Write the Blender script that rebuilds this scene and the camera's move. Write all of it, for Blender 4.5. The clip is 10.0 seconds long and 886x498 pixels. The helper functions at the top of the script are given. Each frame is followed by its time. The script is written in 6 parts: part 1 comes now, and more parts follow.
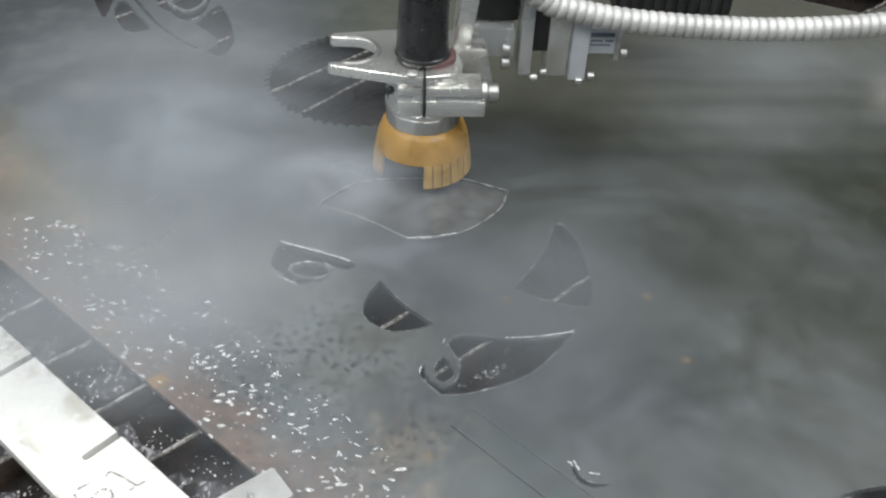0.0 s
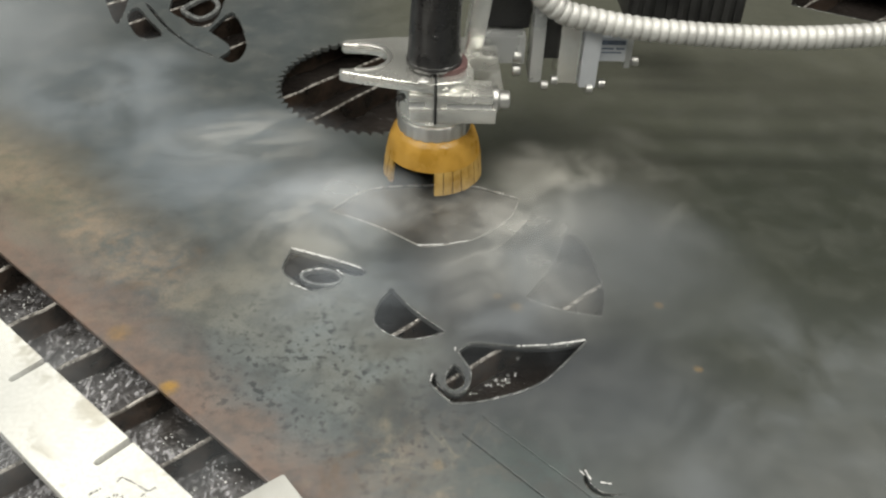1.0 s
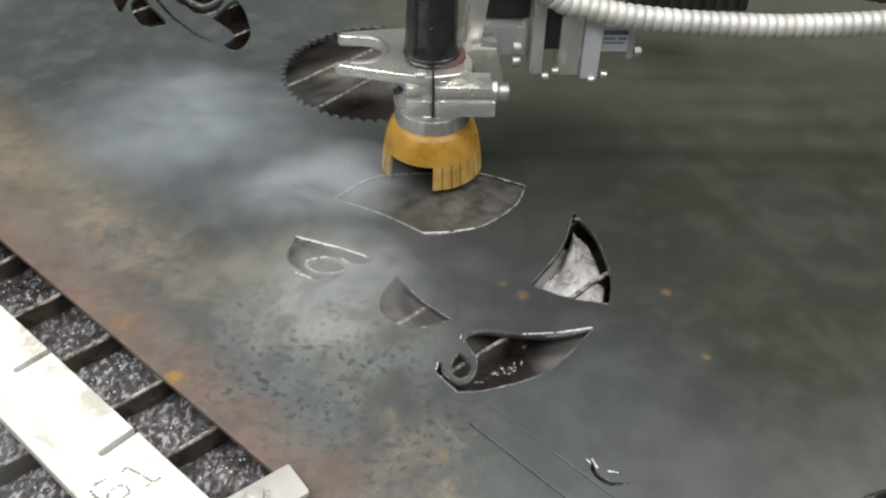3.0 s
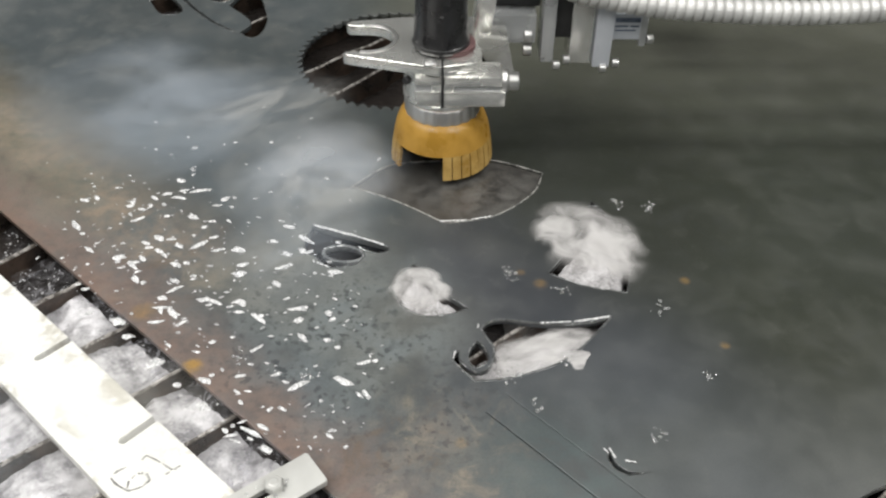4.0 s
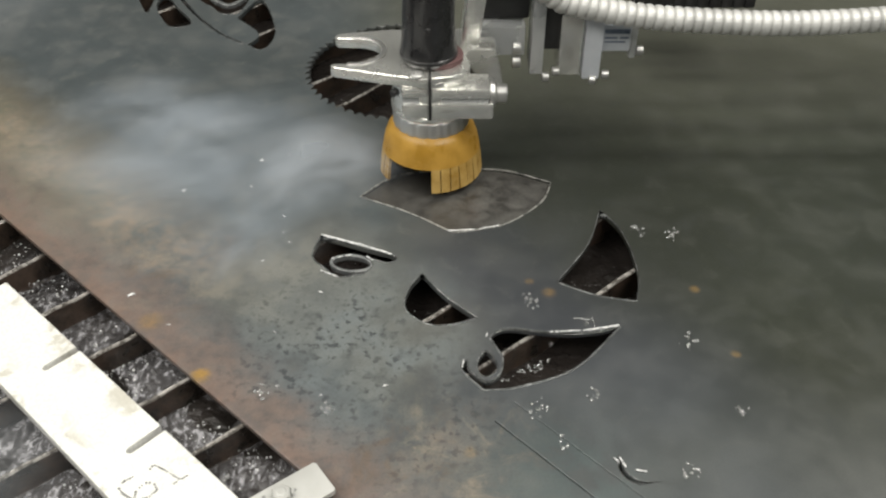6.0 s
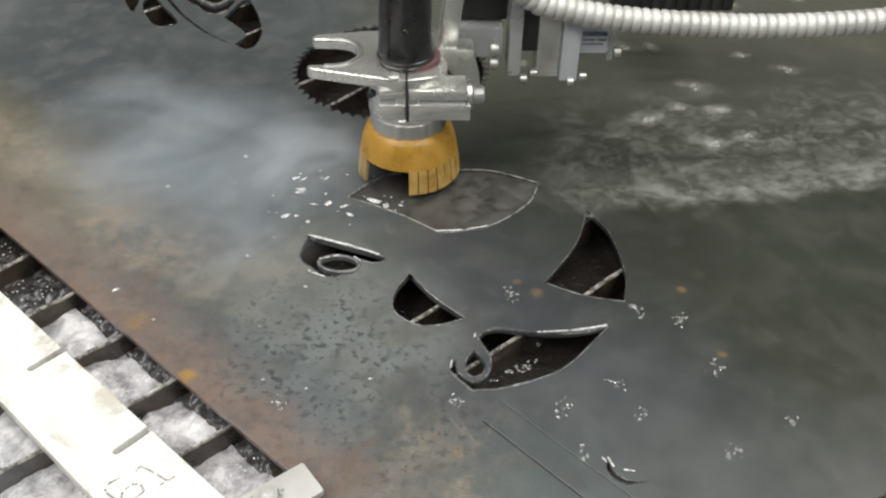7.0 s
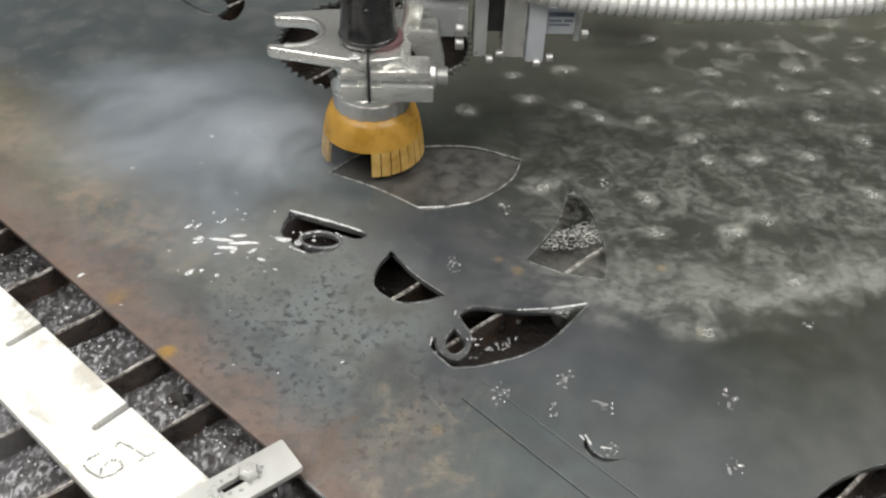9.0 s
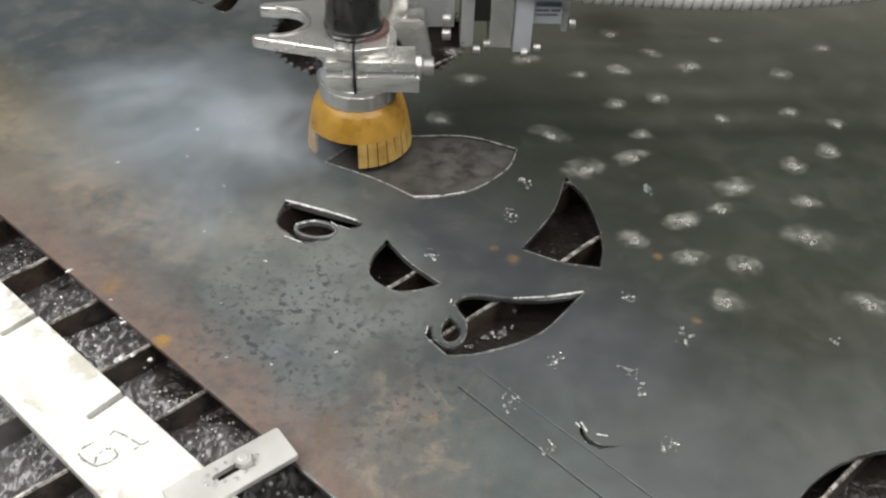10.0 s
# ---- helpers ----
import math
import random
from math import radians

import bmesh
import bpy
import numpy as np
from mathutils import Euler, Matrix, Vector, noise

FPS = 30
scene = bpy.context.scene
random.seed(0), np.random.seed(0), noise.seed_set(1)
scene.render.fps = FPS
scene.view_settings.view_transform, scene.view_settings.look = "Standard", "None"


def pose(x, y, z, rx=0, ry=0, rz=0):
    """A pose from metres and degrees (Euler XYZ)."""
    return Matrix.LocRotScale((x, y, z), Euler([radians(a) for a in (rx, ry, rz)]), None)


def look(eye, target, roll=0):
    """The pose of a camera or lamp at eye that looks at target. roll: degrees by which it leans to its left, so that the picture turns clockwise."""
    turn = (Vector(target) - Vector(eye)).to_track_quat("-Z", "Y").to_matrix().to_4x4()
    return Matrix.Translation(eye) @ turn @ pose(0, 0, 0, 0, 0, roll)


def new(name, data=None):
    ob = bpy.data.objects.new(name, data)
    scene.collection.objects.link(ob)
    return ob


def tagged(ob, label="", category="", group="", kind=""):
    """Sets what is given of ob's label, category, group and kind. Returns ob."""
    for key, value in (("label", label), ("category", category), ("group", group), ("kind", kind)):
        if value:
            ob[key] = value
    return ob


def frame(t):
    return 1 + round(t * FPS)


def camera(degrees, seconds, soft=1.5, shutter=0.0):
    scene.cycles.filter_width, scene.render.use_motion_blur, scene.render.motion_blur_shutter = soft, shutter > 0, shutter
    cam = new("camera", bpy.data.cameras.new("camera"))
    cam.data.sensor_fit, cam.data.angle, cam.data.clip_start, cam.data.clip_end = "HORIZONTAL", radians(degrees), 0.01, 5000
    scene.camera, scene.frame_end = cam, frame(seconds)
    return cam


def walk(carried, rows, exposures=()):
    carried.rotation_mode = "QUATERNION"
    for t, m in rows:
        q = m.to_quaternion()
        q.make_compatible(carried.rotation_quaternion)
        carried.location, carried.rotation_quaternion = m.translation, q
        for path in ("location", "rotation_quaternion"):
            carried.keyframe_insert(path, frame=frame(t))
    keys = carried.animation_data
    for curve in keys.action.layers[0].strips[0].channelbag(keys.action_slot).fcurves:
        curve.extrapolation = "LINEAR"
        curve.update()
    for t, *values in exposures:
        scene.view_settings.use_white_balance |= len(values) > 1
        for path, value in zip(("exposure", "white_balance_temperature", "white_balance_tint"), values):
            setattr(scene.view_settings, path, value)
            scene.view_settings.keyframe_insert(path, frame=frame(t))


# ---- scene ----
# ---- camera ----
# seconds, eye, yaw to the left of +y, pitch, lean
VIEW = [
    (0, -0.0006, -0.0060, 0.3843, -3.64, -39.31, 2.52),
    (0.5, -0.0040, -0.0043, 0.3839, -3.03, -38.98, 2.42),
    (1, -0.0028, -0.0054, 0.3845, -2.97, -38.91, 2.42),
    (1.5, -0.0007, -0.0035, 0.3841, -2.49, -39.38, 1.79),
    (2, 0.0001, -0.0029, 0.3847, -2.63, -39.54, 1.87),
    (3.5, -0.0005, -0.0009, 0.3812, -1.71, -40.15, 1.27),
    (4, -0.0001, 0.0004, 0.3835, -0.85, -40.74, 0.66),
    (4.5, -0.0010, 0.0012, 0.3776, -0.15, -40.58, 0.17),
    (5, -0.0012, 0.0012, 0.3801, -0.07, -40.71, 0.05),
    (5.5, 0.0000, 0.0000, 0.3800, 0.00, -40.00, 0.00),
    (7, -0.0020, -0.0006, 0.3792, -1.41, -39.75, 0.90),
    (7.5, -0.0011, -0.0006, 0.3791, -1.85, -40.19, 1.32),
    (8, 0.0001, 0.0005, 0.3792, -1.81, -40.68, 1.32),
    (8.5, -0.0004, 0.0004, 0.3800, -2.05, -40.77, 1.48),
    (9, 0.0015, 0.0017, 0.3820, -2.55, -41.53, 2.05),
    (9.5, 0.0036, -0.0009, 0.3771, -2.50, -41.51, 1.81),
    (10, 0.0031, -0.0002, 0.3780, -2.72, -41.80, 1.99),
]


def view_pose(x, y, z, yaw, pitch, lean):
    yaw, pitch = radians(yaw), radians(pitch)
    ahead = Vector((-math.sin(yaw) * math.cos(pitch), math.cos(yaw) * math.cos(pitch), math.sin(pitch)))
    return look((x, y, z), Vector((x, y, z)) + ahead, lean)


cam = camera(52, 10.0, soft=2.3)
# the camera's white balance drifts a little towards yellow when the spray clears
TINT = [(0, 0.0, 6250, 9), (0.5, 0.0, 6300, 9), (1, 0.0, 6900, 7), (2, 0.0, 7000, 6.5), (3.4, 0.0, 6500, 10), (4.5, 0.0, 6500, 10), (5.2, 0.0, 6750, 8), (5.7, 0.0, 6800, 8), (7, 0.0, 6650, 9), (10, 0.0, 6580, 10)]
walk(cam, [(t, view_pose(*v)) for t, *v in VIEW], TINT)

# ---- light ----
world = bpy.data.worlds.new("hall_air")
scene.world = world
world.use_nodes = True
world.node_tree.nodes["Background"].inputs[0].default_value = (0.75, 0.8, 0.85, 1)
world.node_tree.nodes["Background"].inputs[1].default_value = 0.05
scene.view_settings.exposure = 0.0


def tube_lamp(x, y, watts, turn=0.0):
    data = bpy.data.lights.new("ceiling_tube", "AREA")
    data.shape, data.size, data.size_y, data.energy = "RECTANGLE", 2.4, 0.4, watts
    data.color = (1.0, 0.985, 0.95)
    ob = new("ceiling_tube", data)
    ob.matrix_basis = pose(x, y, 2.55, 0, 0, turn)


for lx, ly in ((-1.6, -2.0), (-1.6, -1.1), (-1.6, -0.2), (-1.6, 0.7), (-1.8, 1.3), (1.6, -2.0), (1.6, -1.1), (1.6, -0.2), (1.6, 0.7)):
    tube_lamp(lx, ly, 28)

# ---- materials ----
S45 = (0.735, -0.678)   # along the sheet's edge
N45 = (0.678, 0.735)    # from the edge into the sheet
EDGE = 0.158


def place(s, d):
    """From along-the-edge and into-the-sheet metres to x, y."""
    return (s * S45[0] + (d + EDGE) * N45[0], s * S45[1] + (d + EDGE) * N45[1])


class Mat:
    """A small builder of node materials."""

    def __init__(self, name):
        self.mat = bpy.data.materials.new(name)
        self.mat.use_nodes = True
        self.t = self.mat.node_tree
        self.bsdf = self.t.nodes["Principled BSDF"]
        self.out = self.t.nodes["Material Output"]

    def node(self, kind, **values):
        n = self.t.nodes.new(kind)
        for key, value in values.items():
            if key == "op":
                n.operation = value
            elif key == "blend":
                n.blend_type = value
            elif key == "data":
                n.data_type = value
        return n

    def link(self, a, b):
        self.t.links.new(a, b)

    def coords(self, which="Object"):
        return self.node("ShaderNodeTexCoord").outputs[which]

    def noise(self, vec, scale, detail=4.0, rough=0.55, distort=0.0):
        n = self.node("ShaderNodeTexNoise")
        n.inputs["Scale"].default_value = scale
        n.inputs["Detail"].default_value = detail
        n.inputs["Roughness"].default_value = rough
        n.inputs["Distortion"].default_value = distort
        self.link(vec, n.inputs["Vector"])
        return n.outputs["Fac"]

    def ramp(self, fac, lo, hi, smooth=True):
        n = self.node("ShaderNodeMapRange")
        n.interpolation_type = "SMOOTHSTEP" if smooth else "LINEAR"
        n.inputs["From Min"].default_value = lo
        n.inputs["From Max"].default_value = hi
        self.link(fac, n.inputs["Value"])
        return n.outputs["Result"]

    def scale_to(self, fac, a, b):
        n = self.node("ShaderNodeMapRange")
        n.inputs["To Min"].default_value = a
        n.inputs["To Max"].default_value = b
        self.link(fac, n.inputs["Value"])
        return n.outputs["Result"]

    def math(self, op, a, b):
        n = self.node("ShaderNodeMath", op=op)
        for i, v in enumerate((a, b)):
            if isinstance(v, (int, float)):
                n.inputs[i].default_value = v
            else:
                self.link(v, n.inputs[i])
        return n.outputs[0]

    def mix(self, fac, a, b):
        n = self.node("ShaderNodeMix", data="RGBA")
        if isinstance(fac, (int, float)):
            n.inputs[0].default_value = fac
        else:
            self.link(fac, n.inputs[0])
        for i, v in ((6, a), (7, b)):
            if isinstance(v, tuple):
                n.inputs[i].default_value = (*v, 1)
            else:
                self.link(v, n.inputs[i])
        return n.outputs[2]

    def dot(self, vec, axis):
        n = self.node("ShaderNodeVectorMath", op="DOT_PRODUCT")
        self.link(vec, n.inputs[0])
        n.inputs[1].default_value = axis
        return n.outputs["Value"]

    def near(self, vec, point, radius):
        """1 at a point, falling to 0 at the radius."""
        n = self.node("ShaderNodeVectorMath", op="DISTANCE")
        self.link(vec, n.inputs[0])
        n.inputs[1].default_value = point
        return self.ramp(n.outputs["Value"], radius, radius * 0.25)

    def bump(self, height, strength, distance):
        n = self.node("ShaderNodeBump")
        n.inputs["Strength"].default_value = strength
        n.inputs["Distance"].default_value = distance
        self.link(height, n.inputs["Height"])
        self.link(n.outputs["Normal"], self.bsdf.inputs["Normal"])
        return n

    def put(self, name, value):
        if isinstance(value, (int, float)):
            self.bsdf.inputs[name].default_value = value
        elif isinstance(value, tuple):
            self.bsdf.inputs[name].default_value = (*value, 1)
        else:
            self.link(value, self.bsdf.inputs[name])


def surface(name, dark, light, rough=(0.4, 0.6), metal=0.0, scale=40.0, bump=0.2, grain=400.0, depth=0.0004, coat=0.0):
    """A general worn surface: colour, gloss and relief vary at two scales."""
    m = Mat(name)
    c = m.coords()
    big, fine = m.noise(c, scale, 5), m.noise(c, grain, 3)
    both = m.math("ADD", m.math("MULTIPLY", big, 0.7), m.math("MULTIPLY", fine, 0.3))
    m.put("Base Color", m.mix(m.ramp(both, 0.35, 0.65), dark, light))
    m.put("Roughness", m.scale_to(m.ramp(big, 0.3, 0.7), *rough))
    m.put("Metallic", metal)
    m.put("Coat Weight", coat)
    m.put("Coat Roughness", 0.1)
    m.bump(both, bump, depth)
    return m.mat


def wet_plate():
    """Wet mill-scale steel: grey-blue scale, olive tones darkest towards the right, rust along the sheared edge, dark
    pitting.
    """
    m = Mat("wet_mill_scale_steel")
    c = m.coords()
    depth = m.dot(c, (N45[0], N45[1], 0))
    cloud, mid = m.noise(c, 5, 5, 0.6, 0.4), m.noise(c, 26, 6, 0.6, 0.15)
    fine, grit = m.noise(c, 140, 4), m.noise(c, 700, 2)
    grey = m.mix(m.ramp(cloud, 0.35, 0.65), (0.073, 0.081, 0.082), (0.108, 0.131, 0.146))
    # base tone falls to a dark olive towards the right
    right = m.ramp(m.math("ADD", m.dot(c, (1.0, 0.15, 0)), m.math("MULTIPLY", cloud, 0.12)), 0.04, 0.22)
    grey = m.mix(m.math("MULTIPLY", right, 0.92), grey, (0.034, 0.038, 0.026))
    slate = m.math("MULTIPLY", m.ramp(m.dot(c, (0.1, 1.0, 0)), 0.58, 0.46), m.math("MULTIPLY", m.ramp(m.dot(c, (1.0, 0.0, 0)), -0.05, 0.02), m.ramp(m.dot(c, (1.0, 0.55, 0)), 0.42, 0.28)))
    # paler far right: the distant sheet's reflection put into the colour
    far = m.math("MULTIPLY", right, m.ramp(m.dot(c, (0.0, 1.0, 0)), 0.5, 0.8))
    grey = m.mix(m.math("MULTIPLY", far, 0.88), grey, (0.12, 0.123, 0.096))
    west_far = m.math("MULTIPLY", m.ramp(m.dot(c, (1.0, 0.0, 0)), -0.02, -0.16), m.ramp(m.dot(c, (-0.3, 1.0, 0)), 0.55, 0.72))
    grey = m.mix(m.math("MULTIPLY", west_far, 0.8), grey, (0.062, 0.074, 0.077))
    near = m.math("MULTIPLY", right, m.ramp(m.dot(c, (-0.3, 1.0, 0)), 0.3, 0.18))
    grey = m.mix(m.math("MULTIPLY", near, 0.85), grey, (0.105, 0.11, 0.106))
    slate = m.math("MULTIPLY", slate, m.ramp(m.dot(c, (0.0, 1.0, 0)), 0.27, 0.36))
    grey = m.mix(m.math("MULTIPLY", slate, 0.82), grey, (0.046, 0.050, 0.060))
    grey = m.mix(m.math("MULTIPLY", m.ramp(mid, 0.42, 0.7), m.scale_to(right, 0.28, 0.1)), grey, (0.15, 0.15, 0.138))
    # two darker patches behind and to the right of the head
    dark_patches = m.math("MULTIPLY", m.math("MAXIMUM", m.near(c, (0.085, 0.545, 0), 0.16), m.near(c, (0.13, 0.47, 0), 0.10)), m.scale_to(m.ramp(mid, 0.3, 0.6), 0.55, 1.0))
    grey = m.mix(m.math("MULTIPLY", dark_patches, 0.75), grey, (0.023, 0.026, 0.020))
    # rust along the sheared edge, a tan crust behind it
    along = m.dot(c, (S45[0], S45[1], 0))
    wobble = m.math("ADD", depth, m.math("MULTIPLY", m.math("SUBTRACT", mid, 0.5), 0.05))
    olive = m.math("MULTIPLY", m.ramp(wobble, EDGE + 0.12, EDGE + 0.05), m.ramp(along, -0.42, -0.56))
    grey = m.mix(m.math("MULTIPLY", olive, 0.6), grey, (0.2, 0.185, 0.12))
    band = m.math("MULTIPLY", m.ramp(wobble, EDGE + 0.018, EDGE + 0.05), m.ramp(wobble, EDGE + 0.098, EDGE + 0.06))
    crust = m.math("MULTIPLY", band, m.ramp(m.math("ADD", m.math("MULTIPLY", mid, 0.55), m.math("MULTIPLY", fine, 0.45)), 0.32, 0.74))
    west = m.math("MAXIMUM", m.ramp(along, -0.36, -0.43), m.math("MULTIPLY", m.ramp(along, -0.25, -0.2), 0.8))
    grey = m.mix(m.math("MULTIPLY", crust, west), grey, (0.265, 0.208, 0.155))
    pale = m.math("MULTIPLY", m.math("MULTIPLY", m.ramp(wobble, EDGE + 0.03, EDGE + 0.07), m.ramp(wobble, EDGE + 0.17, EDGE + 0.11)), m.math("MULTIPLY", m.ramp(along, -0.42, -0.37), m.ramp(along, -0.2, -0.27)))
    grey = m.mix(m.math("MULTIPLY", pale, m.scale_to(m.ramp(mid, 0.35, 0.6), 0.35, 0.75)), grey, (0.205, 0.198, 0.168))
    fringe = m.math("MULTIPLY", m.math("MULTIPLY", m.ramp(wobble, EDGE + 0.066, EDGE + 0.082), m.ramp(wobble, EDGE + 0.115, EDGE + 0.09)), m.ramp(along, -0.38, -0.45))
    grey = m.mix(m.math("MULTIPLY", fringe, 0.3), grey, (0.1, 0.078, 0.052))
    rust = m.math("MULTIPLY", m.ramp(wobble, EDGE + 0.052, EDGE + 0.006), m.scale_to(m.ramp(fine, 0.3, 0.65), 0.6, 1.0))
    grey = m.mix(m.math("MULTIPLY", rust, 0.92), grey, (0.2, 0.151, 0.13))
    deep = m.math("MULTIPLY", m.ramp(wobble, EDGE + 0.022, EDGE), m.ramp(mid, 0.4, 0.6))
    grey = m.mix(m.math("MULTIPLY", deep, 0.6), grey, (0.195, 0.115, 0.082))
    for x, y, r, k in ((-0.135, 0.3445, 0.008, 0.9), (-0.173, 0.388, 0.010, 0.4), (0.1572, 0.4158, 0.0045, 0.35), (0.169, 0.3607, 0.004, 0.35),
                       (0.0552, 0.4232, 0.004, 0.25), (0.0666, 0.4127, 0.006, 0.28), (0.0151, 0.2914, 0.005, 0.5)):
        spot = m.math("MULTIPLY", m.near(c, (x, y, 0), r), m.scale_to(m.ramp(fine, 0.3, 0.6), k * 0.4, k))
        grey = m.mix(spot, grey, (0.4, 0.235, 0.06))
    blue = m.math("MULTIPLY", m.near(c, (-0.045, 0.375, 0), 0.095), m.ramp(mid, 0.35, 0.65))
    grey = m.mix(m.math("MULTIPLY", blue, 0.5), grey, (0.125, 0.165, 0.19))
    # bluish sheen of the wet front part, painted into the base colour
    painted_sheen = m.math("MULTIPLY", m.near(c, (0.10, 0.265, 0), 0.15), m.scale_to(m.ramp(cloud, 0.3, 0.6), 0.45, 1.0))
    grey = m.mix(m.math("MULTIPLY", painted_sheen, 0.7), grey, (0.106, 0.117, 0.127))
    # stains, scuffs and rust blooms in patches
    blotch, spray = m.noise(c, 62, 6, 0.68, 0.5), m.noise(c, 34, 6, 0.7, 0.9)
    grey = m.mix(m.math("MULTIPLY", m.ramp(blotch, 0.48, 0.76), m.scale_to(right, 0.42, 0.22)), grey, (0.050, 0.056, 0.060))
    grey = m.mix(m.math("MULTIPLY", m.ramp(blotch, 0.48, 0.24), m.scale_to(right, 0.42, 0.12)), grey, (0.175, 0.178, 0.164))
    corner = m.math("MAXIMUM", m.near(c, (-0.005, 0.275, 0), 0.085), m.math("MULTIPLY", m.near(c, (-0.165, 0.435, 0), 0.07), 0.7))
    grey = m.mix(m.math("MULTIPLY", corner, m.math("MULTIPLY", m.ramp(spray, 0.5, 0.72), 0.6)), grey, (0.15, 0.10, 0.062))
    grey = m.mix(m.math("MULTIPLY", corner, m.math("MULTIPLY", m.ramp(spray, 0.5, 0.3), 0.65)), grey, (0.27, 0.235, 0.18))
    teal = m.math("MULTIPLY", m.near(c, (0.055, 0.262, 0), 0.07), m.ramp(spray, 0.35, 0.6))
    grey = m.mix(m.math("MULTIPLY", teal, 0.5), grey, (0.10, 0.135, 0.135))
    # clusters of dark pits, ragged in size
    field = m.math("MAXIMUM", m.near(c, (-0.062, 0.365, 0), 0.10), m.math("MULTIPLY", m.near(c, (-0.015, 0.318, 0), 0.075), 0.75))
    holes = m.math("MAXIMUM", m.ramp(m.noise(c, 200, 3, 0.55, 0.2), 0.53, 0.63), m.math("MULTIPLY", m.ramp(m.noise(c, 100, 4, 0.6, 0.3), 0.50, 0.72), 0.8))
    pits = m.math("MULTIPLY", holes, m.math("MULTIPLY", field, m.ramp(mid, 0.34, 0.6)))
    grey = m.mix(m.math("MULTIPLY", pits, 0.74), grey, (0.022, 0.026, 0.030))
    m.put("Base Color", m.mix(m.math("MULTIPLY", m.ramp(grit, 0.4, 0.7), 0.18), grey, (0.06, 0.06, 0.06)))
    m.put("Roughness", m.scale_to(m.ramp(mid, 0.3, 0.7), 0.3, 0.55))
    m.put("Metallic", 0.15)
    m.put("Coat Weight", m.scale_to(m.ramp(cloud, 0.35, 0.6), 0.15, 0.5))
    m.put("Coat Roughness", 0.16)
    relief = m.math("ADD", m.math("MULTIPLY", mid, 0.6), m.math("MULTIPLY", fine, 0.4))
    m.bump(relief, 0.25, 0.0008)
    return m.mat


def veil(name, tint, density, lumps, hole=0.0, soft=2.5, stretch=(1, 1, 0), crisp=0.05):
    """Fine spray: a scattering veil whose cover thins towards its rim and breaks into billows."""
    m = Mat(name)
    g = m.coords("Generated")
    info = m.node("ShaderNodeObjectInfo").outputs["Random"]
    flat = m.node("ShaderNodeVectorMath", op="MULTIPLY")
    m.link(g, flat.inputs[0])
    flat.inputs[1].default_value = (1, 1, 0)
    n = m.node("ShaderNodeVectorMath", op="DISTANCE")
    m.link(flat.outputs[0], n.inputs[0])
    n.inputs[1].default_value = (0.5, 0.5, 0)
    wide = m.node("ShaderNodeVectorMath", op="MULTIPLY")
    m.link(g, wide.inputs[0])
    wide.inputs[1].default_value = stretch
    off = m.node("ShaderNodeVectorMath", op="ADD")
    m.link(wide.outputs[0], off.inputs[0])
    m.link(m.math("MULTIPLY", info, 40.0), off.inputs[1])
    billow = m.noise(off.outputs[0], lumps, soft, 0.5, 0.8)
    ragged = m.noise(off.outputs[0], lumps * 0.55, 3, 0.5, 0.3)
    rim = m.math("ADD", n.outputs["Value"], m.math("MULTIPLY", m.math("SUBTRACT", ragged, 0.5), 0.6))
    rim = m.math("MULTIPLY", m.ramp(rim, 0.45, crisp), m.ramp(n.outputs["Value"], 0.5, 0.3))
    cover = m.math("MULTIPLY", rim, m.scale_to(m.ramp(billow, 0.3 + hole, 0.72), 0.25 - hole, 1.0))
    cover = m.math("MULTIPLY", cover, density)
    diff = m.node("ShaderNodeBsdfDiffuse")
    diff.inputs["Color"].default_value = (*tint, 1)
    clear = m.node("ShaderNodeBsdfTransparent")
    mixed = m.node("ShaderNodeMixShader")
    m.link(cover, mixed.inputs[0])
    m.link(clear.outputs[0], mixed.inputs[1])
    m.link(diff.outputs[0], mixed.inputs[2])
    m.link(mixed.outputs[0], m.out.inputs["Surface"])
    return m.mat


